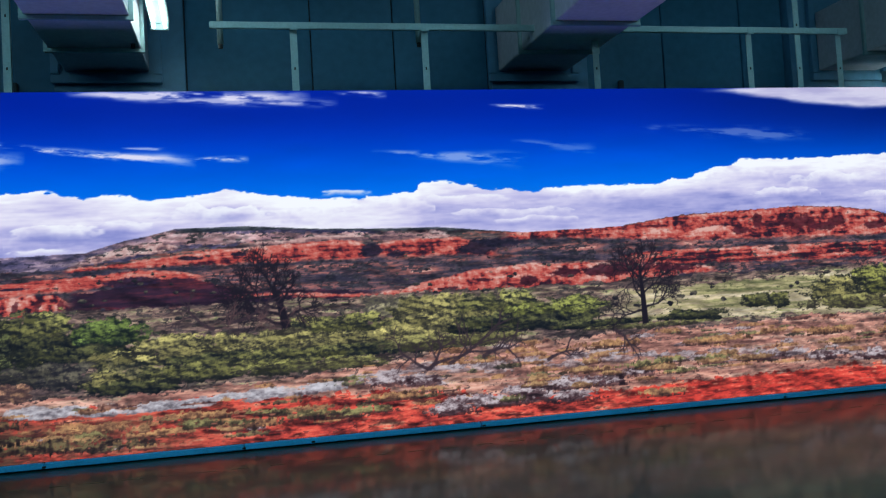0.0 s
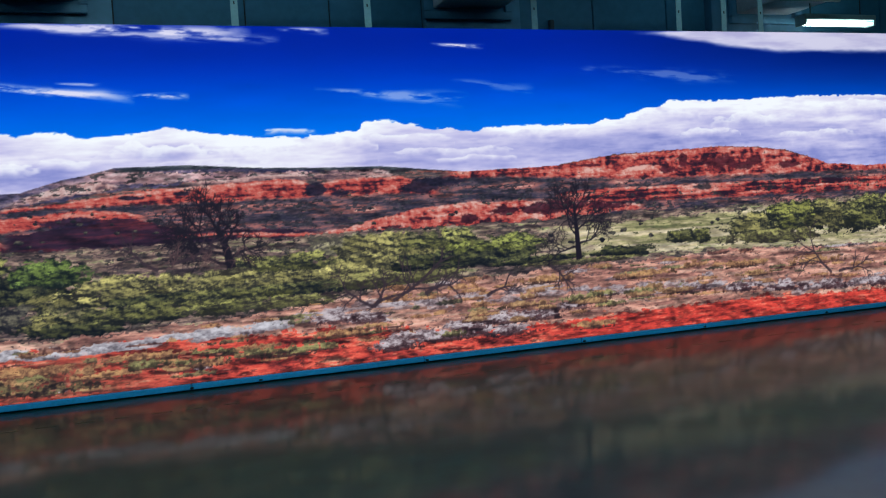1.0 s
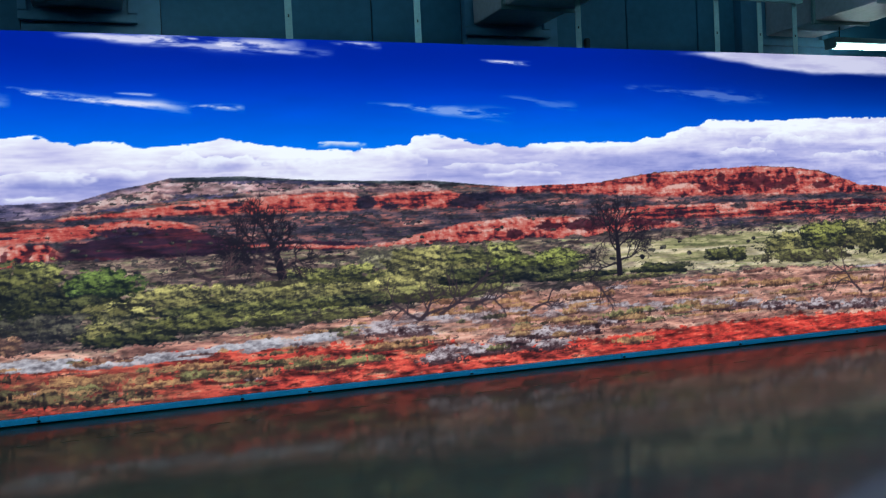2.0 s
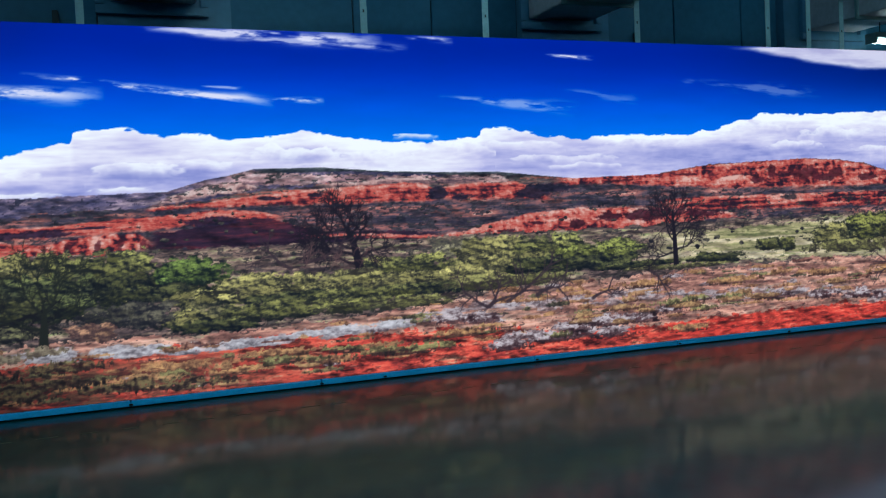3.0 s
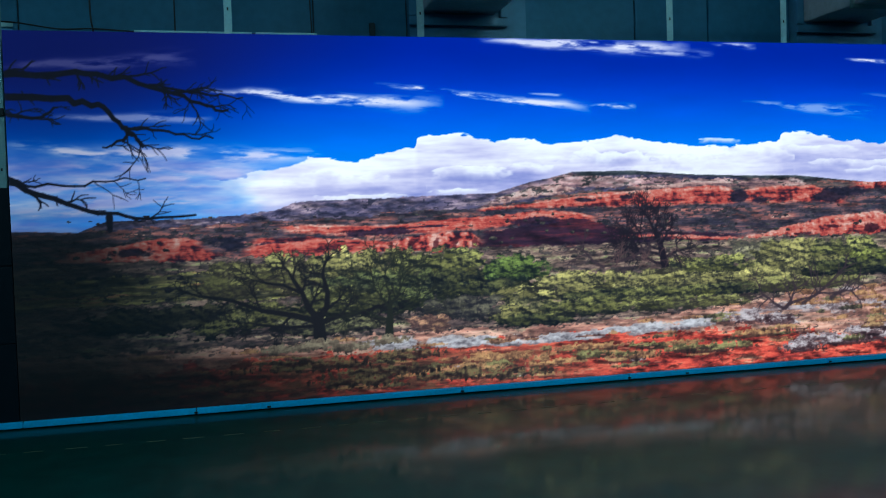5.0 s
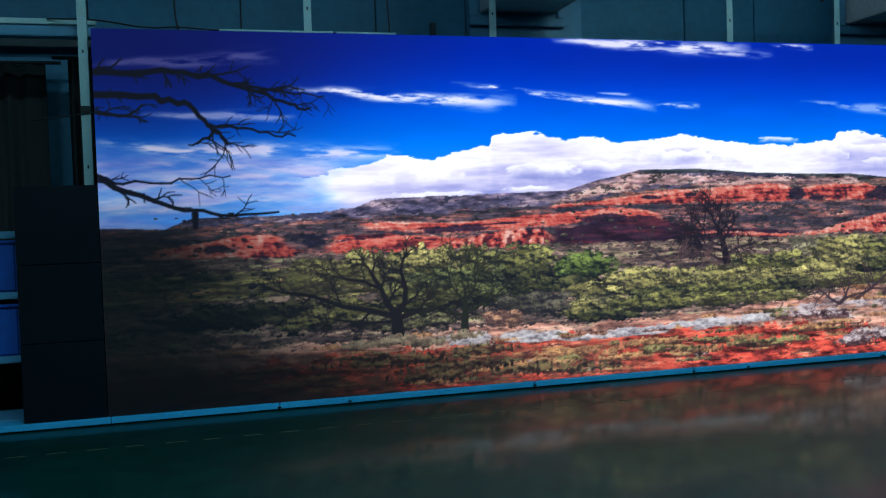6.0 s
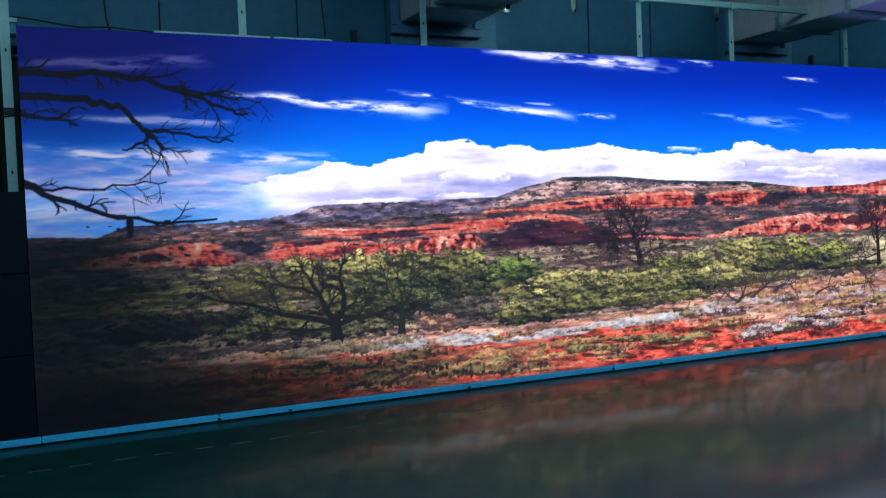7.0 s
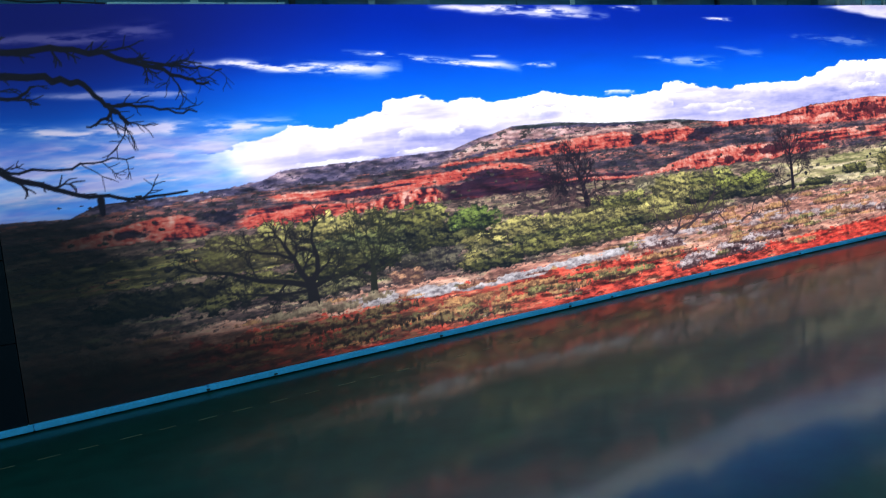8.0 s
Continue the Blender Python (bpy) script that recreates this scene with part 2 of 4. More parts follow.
def tuft(x, z, rx, rz, light, dark, dense=1.0, blades=1.0):
    """Low grass or sage with blades that stand out at the top."""
    w = window(x, z + rz * 0.4, rx * 1.4, rz * 2.0)
    if not w:
        return
    dx, dz = (PX[w] - x) / rx, (PZ[w] - z) / rz
    d = np.sqrt(dx**2 + np.where(dz > 0, dz, dz * 1.6) ** 2) + (BLADE[w] - 0.5) * 0.7 * blades + (LEAF[w] - 0.5) * 1.4 + (MOTTLE[w] - 0.5) * 0.4
    v = np.clip(0.5 + 0.28 * dz + (BLADE[w] - 0.5) * 0.45 * blades + 1.2 * LEAF_LIT[w] + (MOTTLE[w] - 0.5) * 0.4, 0, 1)
    lay(w, palette(v, [(0, dark * 0.6), (0.35, dark), (0.75, light), (1, light * 1.1)]), step(1.0, 0.8, d) * dense)


# sky
v = step(1.35, 2.5, PZ)
art = palette(v, [(0, (46, 140, 240)), (0.35, (18, 108, 232)), (0.62, (6, 80, 214)), (0.85, (3, 50, 184)), (1, (2, 32, 156))])
art = art * (1 + 0.08 * (fbm(2, 9, 4, 3) - 0.5))[..., None]
away = step(2.2, 6.5, PX) * step(1.6, 2.5, PZ)
art = art * (1 - 0.38 * away[..., None])
corner = step(-1.5, -3.7, PX + 0.9 * (2.2 - PZ)) * step(1.45, 2.35, PZ)
blend(rgb(13, 17, 92), corner * 0.9)

# thin drawn-out clouds
def wisp(x0, z0, x1, z1, thick, strength, seed, colour=(236, 226, 246)):
    length = math.hypot(x1 - x0, z1 - z0)
    ux, uz = (x1 - x0) / length, (z1 - z0) / length
    along = (PX - x0) * ux + (PZ - z0) * uz
    across = -(PX - x0) * uz + (PZ - z0) * ux + (fbm(2.5, 3, 3, seed + 4) - 0.5) * thick * 1.6
    s = along / length
    shape = np.clip(1 - (2 * s - 1) ** 2, 0, 1) ** 0.7 * np.exp(-((across / (thick * (0.35 + 0.65 * np.clip(s, 0, 1)))) ** 2))
    tex = fbm(5, 34, 5, seed, z=PZ - uz / ux * PX)
    blend(rgb(*colour), np.clip(shape * step(0.34, 0.68, tex) * 1.5, 0, 1) * strength * (s > 0) * (s < 1))


wisp(-1.15, 2.50, 0.55, 2.46, 0.05, 0.9, 21)
wisp(-0.8, 2.47, 0.75, 2.42, 0.03, 0.7, 22)
wisp(0.7, 2.5, 1.1, 2.48, 0.02, 0.8, 23)
wisp(-3.0, 2.17, -1.35, 2.06, 0.05, 0.9, 24)
wisp(-1.85, 2.2, -0.25, 2.03, 0.032, 0.95, 25)
wisp(-0.35, 2.06, 0.1, 2.035, 0.02, 1.0, 26)
wisp(1.85, 2.41, 2.3, 2.38, 0.016, 0.95, 27)
wisp(0.95, 2.07, 2.15, 2.0, 0.045, 0.5, 28)
wisp(2.0, 2.12, 2.7, 2.06, 0.04, 0.25, 29)
wisp(-0.75, 2.14, -0.4, 2.12, 0.012, 0.6, 32)
wisp(-4.2, 2.30, -3.0, 2.36, 0.05, 0.4, 33, (150, 140, 190))
wisp(-3.9, 2.0, -2.9, 1.97, 0.035, 0.6, 34, (190, 185, 230))
wisp(-4.2, 1.80, -2.2, 1.70, 0.06, 0.95, 35, (222, 216, 244))
wisp(-4.2, 1.72, -2.6, 1.64, 0.05, 0.7, 36, (205, 200, 238))
wisp(-4.2, 1.55, -2.4, 1.58, 0.09, 0.85, 37, (206, 202, 240))
wisp(-4.2, 1.40, -2.8, 1.44, 0.07, 0.8, 38, (200, 198, 238))
wisp(3.0, 2.22, 4.6, 2.14, 0.05, 0.3, 39)

# broad bank in the upper sky
bank = curve([(3.4, 2.49), (3.9, 2.455), (4.4, 2.38), (5.0, 2.34), (5.8, 2.33), (7.5, 2.36)])[None] + 0.08 * (fbm(1.6, 6, 5, 51) - 0.5)
top = curve([(3.4, 2.5), (4.2, 2.53), (5.0, 2.55), (7.5, 2.52)])[None] + 0.02 * (fbm(3, 8, 4, 52) - 0.5)
veil = step(0, 0.05, PZ - bank) * step(-0.01, 0.02, top - PZ) * step(3.45, 3.9, PX)
blend(palette(fbm(2, 14, 5, 53), [(0.3, (196, 186, 222)), (0.6, (232, 222, 242))]), veil * 0.92)

# heaped clouds above the hills
CLOUD = [(-4.2, 1.45), (-3.6, 1.50), (-3.2, 1.56), (-2.8, 1.60), (-2.5, 1.66), (-2.3, 1.72), (-2.1, 1.70), (-1.97, 1.69), (-1.8, 1.74), (-1.66, 1.77), (-1.58, 1.78),
         (-1.55, 1.84), (-1.42, 1.865), (-1.18, 1.865), (-1.0, 1.80), (-0.85, 1.83), (-0.5, 1.80), (-0.3, 1.80), (-0.08, 1.84), (0.12, 1.81), (0.42, 1.77), (0.6, 1.755),
         (1.0, 1.765), (1.25, 1.79), (1.31, 1.85), (1.53, 1.855)]
CLOUD_EAST = [(1.77, 1.80), (2.13, 1.77), (2.5, 1.79), (3.0, 1.79), (3.45, 1.84), (3.65, 1.89), (3.89, 1.96), (4.26, 1.95), (4.7, 1.96), (5.4, 1.98), (7.5, 1.96)]
CLOUD = CLOUD + CLOUD_EAST
CLOUD_TONES = [(0, (138, 140, 204)), (0.25, (172, 168, 220)), (0.5, (202, 194, 232)), (0.75, (230, 222, 243)), (1, (250, 247, 253))]
PUFF = 1 - np.abs(2 * fbm(5, 12, 4, 41, gain=0.6) - 1) * 2
FLOW = tex(1.1, 9, 46, 5, 0.58)
edge = curve(CLOUD)[None] + 0.028 * (PUFF - 0.7)
body = step(-0.003, 0.006, edge - PZ) * step(-3.2, -2.4, PX + 0.9 * (fbm(2.5, 9, 4, 44) - 0.5) + 0.6 * (1.62 - PZ))
deep = np.clip((edge - PZ) / 0.30, 0, 1)
east = step(1.6, 3.2, PX)
shade = np.clip(1.04 - (0.68 - 0.02 * east) * deep**0.7 + 0.8 * (FLOW - 0.5) + 0.16 * (PUFF - 0.6) - 0.10 * east, 0, 1)
blend(palette(shade, CLOUD_TONES), body)


def puff(x0, x1, z, height, bright, seed):
    """One long head of cloud: crisp and bright above, melting away below."""
    mid, half = (x0 + x1) / 2, (x1 - x0) / 2
    w = window(mid, z, half, height * 2.6)
    u = (PX[w] - mid) / half
    top = z + height * (np.clip(1 - u * u, 0, 1) ** 0.5 * (0.2 + 1.6 * fbm(6, 5, 4, seed, PX[w], PZ[w])) - 0.35)
    a = step(-0.002, 0.007, top - PZ[w]) * step(1.7, 0.3, (top - PZ[w]) / height) * step(1.0, 0.6, np.abs(u) + 0.6 * (PUFF[w] - 0.6)) * 0.85
    v = np.clip(bright - 0.25 * np.clip((top - PZ[w]) / height, 0, 1.5) + 0.25 * (PUFF[w] - 0.6), 0, 1)
    lay(w, palette(v, CLOUD_TONES), a)


for n, (x0, x1, z, h, bright) in enumerate((
        (-1.5, -0.85, 1.60, 0.07, 1.0), (-0.95, -0.5, 1.625, 0.045, 1.0), (-1.5, -1.08, 1.475, 0.03, 0.97), (-2.35, -1.6, 1.45, 0.04, 0.92), (-2.5, -1.7, 1.57, 0.07, 0.95),
        (-0.55, 0.35, 1.68, 0.09, 1.0), (0.1, 0.9, 1.66, 0.06, 0.95), (0.55, 0.97, 1.795, 0.03, 0.9), (0.7, 1.4, 1.71, 0.07, 0.96), (1.2, 2.0, 1.73, 0.05, 0.95),
        (1.4, 2.5, 1.62, 0.05, 0.86), (1.8, 2.6, 1.56, 0.03, 0.88), (2.3, 3.4, 1.72, 0.05, 0.84), (3.5, 4.3, 1.86, 0.06, 0.92), (4.3, 5.3, 1.80, 0.08, 0.95))):
    puff(x0, x1, z, h, bright, 300 + n)
for n, (x0, x1, z, h, bright) in enumerate(((-0.2, 0.6, 1.60, 0.03, 0.85), (3.9, 4.6, 1.70, 0.05, 0.9), (5.2, 6.4, 1.88, 0.08, 0.95), (4.9, 5.9, 1.66, 0.05, 0.9), (6.0, 7.3, 1.74, 0.07, 0.92))):
    puff(x0, x1, z, h, bright, 330 + n)
haze = step(-2.2, -3.0, PX) * step(1.86, 1.70, PZ + 0.12 * (fbm(2.2, 10, 4, 48) - 0.5)) * (0.35 + 0.65 * tex(2.2, 16, 49, 5))
blend(palette(fbm(3, 18, 4, 50), [(0.3, (120, 128, 214)), (0.55, (178, 174, 230)), (0.75, (222, 212, 242))]), haze * 0.8 * (1 - body))
heaven = art.copy()

# hills
PINK, UMBER = (214, 140, 118), (42, 30, 36)
SKY_LINE = [(-4.2, 1.29), (-3.77, 1.27), (-3.6, 1.335), (-3.0, 1.335), (-2.55, 1.37), (-2.4, 1.425), (-1.6, 1.44), (-1.0, 1.45), (-0.75, 1.52), (-0.6, 1.545), (-0.42, 1.585),
            (0.07, 1.585), (0.5, 1.55), (1.05, 1.53), (1.4, 1.525), (2.07, 1.46), (2.8, 1.47), (3.14, 1.51), (3.3, 1.535), (3.8, 1.555), (4.35, 1.57), (4.75, 1.555),
            (5.06, 1.52), (5.3, 1.46), (5.52, 1.385), (5.9, 1.36), (6.5, 1.35), (7.5, 1.38)]
BOTTOM = [(-4.2, 0.0), (7.5, 0.0)]
land = [(0, UMBER), (0.25, (66, 50, 52)), (0.45, (92, 78, 70)), (0.6, (142, 84, 70)), (0.8, (176, 74, 56)), (1, PINK)]
band([(-4.2, 1.8), (7.5, 1.8)], BOTTOM, land, 2.6, 26, 60, flecks=0.3)
# pale violet plateau and its dark flat cap
band([(-4.2, 1.8), (0.7, 1.8), (1.0, 1.5)], [(-4.2, 1.22), (-2.4, 1.28), (-1.5, 1.315), (-1.0, 1.345), (-0.4, 1.44), (0.5, 1.50)],
     [(0, (40, 36, 56)), (0.35, (66, 60, 82)), (0.6, (88, 76, 96)), (0.85, (118, 98, 114)), (1, (158, 132, 140))], 6, 30, 61, contrast=1.1, slope=0.04, flecks=0.26, fleck_colour=(46, 44, 58))
band([(-0.8, 1.56), (-0.4, 1.56), (0.5, 1.52), (1.4, 1.49)], [(-0.8, 1.44), (-0.4, 1.47), (0.5, 1.485), (1.4, 1.47)], [(0, (90, 66, 70)), (0.5, (190, 136, 126)), (1, (232, 198, 186))], 5, 26, 75, x_from=-0.75, x_to=1.3, fade=0.2, strength=0.85, flecks=0.3)
band([(-0.5, 1.8), (2.1, 1.8)], [(-0.5, 1.555), (0.3, 1.555), (1.0, 1.512), (1.4, 1.508), (2.1, 1.458)], [(0, (34, 38, 44)), (1, (82, 84, 80))], 10, 30, 62, rough=0.003,
     x_from=-0.45, x_to=2.05, fade=0.05)
FLUTE = fbm(5, 7, 5, 221, x=PX + 0.25 * PZ, gain=0.62)
FLUTE_LIT = np.roll(FLUTE, -5, 1) - FLUTE + 0.6 * (FLUTE - np.roll(FLUTE, -4, 0))
STRATA = tex(1.6, 34, 222, 5, 0.6, z=PZ + 0.02 * WOB)
ROCKY = [(0, (44, 22, 32)), (0.2, (92, 34, 38)), (0.42, (172, 58, 48)), (0.62, (204, 82, 64)), (0.82, (212, 118, 96)), (1, (232, 172, 150))]


def mesa(top, base, seed, tones=ROCKY, fluting=1.0, strata=0.5, rim=0.25, level=0.52, rough=0.010, soft=0.006, x_from=None, x_to=None, scrub=0.0):
    """A rock face lit from the west: fluted, banded, with a pale rim and a ragged foot."""
    wob = (np.roll(WOB, seed * 41, 1) + 0.4 * (MOTTLE - 0.5)) * rough * 2
    t, b = curve(top)[None] + wob, curve(base)[None] - wob * 1.5
    a = step(-soft, soft, t - PZ) * step(-2 * soft, 2 * soft, PZ - b)
    if x_from is not None:
        a = a * step(x_from - 0.06, x_from + 0.06, PX + 0.3 * DRIFT)
    if x_to is not None:
        a = a * step(x_to + 0.06, x_to - 0.06, PX + 0.3 * DRIFT)
    h = np.clip((PZ - b) / np.maximum(t - b, 0.01), 0, 1)
    lit, layer = np.roll(FLUTE_LIT, seed * 67, 1), np.roll(STRATA, seed * 89, 1)
    v = level + fluting * 2.9 * lit + 1.6 * strata * (layer - 0.5) + 0.5 * (np.roll(LEAF, seed * 23, 1) - 0.5) + rim * step(0.7, 0.95, h) + 0.14 * (MOTTLE - 0.5) - 0.10 * step(0.45, 0.2, h)
    v = v + 0.04
    v = np.where(v > 0.72, 0.72 + 0.4 * (v - 0.72), v) + 0.5 * SPRAY_LIT
    blend(palette(np.clip(v, 0, 1), tones), a)
    if scrub:
        blend(rgb(50, 48, 44) * (0.6 + 0.9 * MOTTLE)[..., None], a * step(1 - scrub, 1.08 - scrub, np.roll(FLECK, seed * 31, 1)) * 0.85)


def umbra(x, z, rx, rz, strength=0.85, colour=(36, 22, 34), lean=0.0):
    """A ragged patch of shaded rock."""
    w = window(x, z, rx * 1.5, rz * 1.6)
    dx, dz = (PX[w] - x - lean * (PZ[w] - z)) / rx, (PZ[w] - z) / rz
    d = np.sqrt(dx**2 + dz**2) + (LEAF[w] - 0.5) * 0.9 + (SPRAY[w] - 0.5) * 1.2 + (FLUTE[w] - 0.5) * 1.2
    lay(w, rgb(*colour) * (0.7 + 0.6 * MOTTLE[w])[..., None], step(1.15, 0.70, d) * strength)


# dark wooded slopes
WOODED = [(0, (34, 32, 40)), (0.3, (56, 48, 58)), (0.5, (86, 66, 68)), (0.68, (128, 78, 72)), (0.85, (156, 92, 78)), (1, (196, 150, 130))]
band([(-4.2, 1.26), (-1.4, 1.345), (-0.4, 1.385), (1.0, 1.40), (2.4, 1.44), (3.6, 1.40), (5.5, 1.34), (7.5, 1.33)], [(-4.2, 1.0), (2.6, 1.05), (7.5, 1.05)],
     WOODED, 3.2, 40, 65, contrast=0.9, flecks=0.42, fleck_colour=(50, 46, 48), relief=0.8)
# pale shoulder of the plateau and the upper red ledges
PALE = [(0, (70, 52, 60)), (0.3, (130, 92, 88)), (0.6, (196, 144, 130)), (1, (232, 204, 190))]
mesa([(-1.05, 1.40), (-0.85, 1.45), (-0.7, 1.49), (-0.55, 1.50), (-0.3, 1.45)], [(-1.05, 1.37), (-0.6, 1.43), (-0.3, 1.44)], 3, PALE, x_from=-1.02, x_to=-0.35, scrub=0.35)
mesa([(0.1, 1.47), (0.6, 1.495), (1.3, 1.48), (1.6, 1.465)], [(0.1, 1.45), (1.6, 1.44)], 4, PALE, fluting=0.4, x_from=0.1, x_to=1.5, scrub=0.2)
mesa([(-1.15, 1.345), (-0.7, 1.375), (-0.4, 1.405), (-0.1, 1.43), (0.17, 1.445), (0.66, 1.465), (0.80, 1.455), (0.92, 1.40)],
     [(-1.15, 1.33), (-0.5, 1.345), (0.0, 1.335), (0.92, 1.325)], 5, x_from=-1.1, x_to=0.9, level=0.58, scrub=0.08)
mesa([(0.88, 1.40), (1.0, 1.43), (1.17, 1.445), (1.55, 1.45), (1.68, 1.41), (1.95, 1.33)], [(0.88, 1.36), (1.2, 1.325), (1.5, 1.32), (1.95, 1.305)], 6, x_from=0.9, x_to=1.85, level=0.5)
for patch in ((0.93, 1.385, 0.10, 0.045), (1.10, 1.345, 0.09, 0.025), (1.72, 1.36, 0.14, 0.05), (1.90, 1.39, 0.14, 0.03), (0.02, 1.40, 0.06, 0.02), (-0.35, 1.385, 0.09, 0.014)):
    umbra(*patch, 0.9, (34, 28, 40))
# red mesa
SKY_EAST = [(1.85, 1.475), (2.1, 1.462), (2.8, 1.475), (3.14, 1.515), (3.3, 1.54), (3.8, 1.56), (4.35, 1.575), (4.75, 1.56), (5.06, 1.525), (5.3, 1.465), (5.52, 1.39), (5.9, 1.365), (7.5, 1.385)]
mesa(SKY_EAST, [(1.85, 1.42), (2.6, 1.40), (3.0, 1.375), (3.6, 1.345), (4.3, 1.33), (5.3, 1.32), (7.5, 1.31)], 7, x_from=1.95, level=0.53, rim=0.12, fluting=1.3, scrub=0.05)
band([(2.9, 1.8), (5.6, 1.8)], [(2.9, 1.475), (3.3, 1.53), (3.8, 1.552), (4.35, 1.568), (4.75, 1.552), (5.1, 1.505), (5.6, 1.375)], [(0, (58, 40, 40)), (0.6, (122, 74, 60)), (1, (160, 96, 76))], 9, 30, 76, x_from=2.9, x_to=5.5, fade=0.05, rough=0.002)
mesa([(3.40, 1.40), (3.50, 1.435), (3.66, 1.445), (3.80, 1.435), (3.88, 1.40)], [(3.40, 1.345), (3.88, 1.345)], 8, x_from=3.42, x_to=3.86, level=0.6, fluting=1.4)
for patch in ((4.36, 1.445, 0.17, 0.06), (3.86, 1.40, 0.06, 0.035), (4.02, 1.475, 0.04, 0.05), (4.75, 1.44, 0.09, 0.04), (3.1, 1.465, 0.12, 0.012), (4.62, 1.40, 0.10, 0.03), (5.1, 1.40, 0.12, 0.035), (2.5, 1.43, 0.12, 0.012)):
    umbra(*patch, 0.82, (70, 24, 30))
# second red bench in the scrub below the mesa
mesa([(2.6, 1.26), (3.3, 1.275), (4.2, 1.27), (5.5, 1.26), (7.5, 1.25)], [(2.6, 1.20), (3.3, 1.17), (4.2, 1.15), (5.5, 1.14), (7.5, 1.13)], 9, x_from=2.9, strata=0.9, fluting=0.8, level=0.47, rim=0.05, scrub=0.24)
umbra(4.2, 1.245, 0.09, 0.03, 0.8, (40, 38, 40))
# long red bench and the shade below it
mesa([(-2.7, 1.265), (-2.3, 1.275), (-1.85, 1.25), (-1.5, 1.27), (-1.13, 1.29), (-0.66, 1.315), (-0.42, 1.305), (-0.2, 1.25)], [(-2.7, 1.235), (-1.85, 1.18), (-1.13, 1.205), (-0.66, 1.24), (-0.2, 1.20)],
     10, x_from=-2.55, x_to=-0.25, fluting=0.5, strata=0.8, level=0.6, rim=0.2, scrub=0.06)
mesa([(-2.8, 1.20), (-2.3, 1.19), (-1.9, 1.15), (-1.6, 1.12)], [(-2.8, 1.03), (-2.0, 1.02), (-1.6, 1.03)], 11, x_from=-2.7, x_to=-1.7, fluting=0.6, strata=0.9, level=0.55)
band([(-1.2, 1.17), (-0.8, 1.21), (-0.6, 1.255), (-0.35, 1.25), (-0.1, 1.175), (0.05, 1.14), (0.75, 1.11)], [(-1.2, 1.075), (-0.6, 1.06), (0.3, 1.06), (0.75, 1.06)],
     [(0, (30, 22, 34)), (0.5, (52, 28, 40)), (0.8, (88, 36, 42)), (1, (140, 50, 46))], 2.2, 26, 68, x_from=-1.12, x_to=0.8, fade=0.1, relief=0.7, contrast=0.8)
mesa([(-0.05, 1.125), (0.3, 1.115), (0.75, 1.085), (0.95, 1.07)], [(-0.05, 1.105), (0.3, 1.095), (0.75, 1.055), (0.95, 1.05)], 12, x_from=0.0, fluting=0.3, level=0.55, x_to=0.95)
for patch in ((-1.85, 1.205, 0.26, 0.026), (-2.25, 1.10, 0.20, 0.024), (-1.5, 1.235, 0.12, 0.010), (-0.72, 1.245, 0.2, 0.03), (-2.55, 1.15, 0.15, 0.02)):
    umbra(*patch, 0.88, (38, 26, 42))
# fluted cliff
mesa([(-2.12, 1.04), (-1.95, 1.09), (-1.80, 1.135), (-1.64, 1.17), (-1.39, 1.19), (-1.2, 1.185), (-1.12, 1.13)], [(-2.12, 1.02), (-1.6, 1.03), (-1.12, 1.05)], 13, x_to=-1.12, fluting=2.0, strata=0.35, rim=0.3, level=0.5)
for x, z in ((-1.77, 1.085), (-1.63, 1.10), (-1.45, 1.11), (-1.31, 1.115), (-1.17, 1.11)):
    umbra(x, z, 0.022, 0.045, 0.8, (84, 28, 32), 0.25)
# low red mesa in the middle
mesa([(0.55, 1.05), (0.86, 1.06), (1.1, 1.095), (1.39, 1.155), (1.74, 1.21), (2.1, 1.23), (2.3, 1.22), (2.7, 1.205), (3.0, 1.195), (3.3, 1.16), (3.7, 1.13)],
     [(0.55, 1.03), (1.4, 1.02), (2.0, 1.03), (2.5, 1.04), (3.0, 1.07), (3.7, 1.10)], 14, x_from=0.7, x_to=3.6, fluting=1.2, strata=0.5, level=0.55, rim=0.22, scrub=0.04)
for patch in ((2.78, 1.155, 0.42, 0.042), (2.40, 1.15, 0.14, 0.045), (2.08, 1.105, 0.07, 0.035), (1.72, 1.13, 0.10, 0.014), (3.3, 1.14, 0.16, 0.03), (1.45, 1.08, 0.12, 0.012)):
    umbra(*patch, 0.88, (58, 22, 30))
# far red slopes that sink into the dusk
mesa([(-3.95, 1.13), (-3.6, 1.165), (-3.35, 1.205), (-3.15, 1.22), (-3.0, 1.19)], [(-3.95, 1.09), (-3.3, 1.06), (-3.0, 1.06)], 15, x_from=-3.85, x_to=-2.98, fluting=1.3, level=0.6, rim=0.1)
umbra(-3.48, 1.13, 0.14, 0.03, 0.85, (30, 26, 40))
umbra(-2.83, 1.17, 0.13, 0.06, 0.9, (30, 28, 40))
mesa([(-2.75, 1.14), (-2.4, 1.165), (-2.1, 1.18)], [(-2.75, 1.09), (-2.1, 1.08)], 16, x_from=-2.72, x_to=-2.05, level=0.6, fluting=0.7)
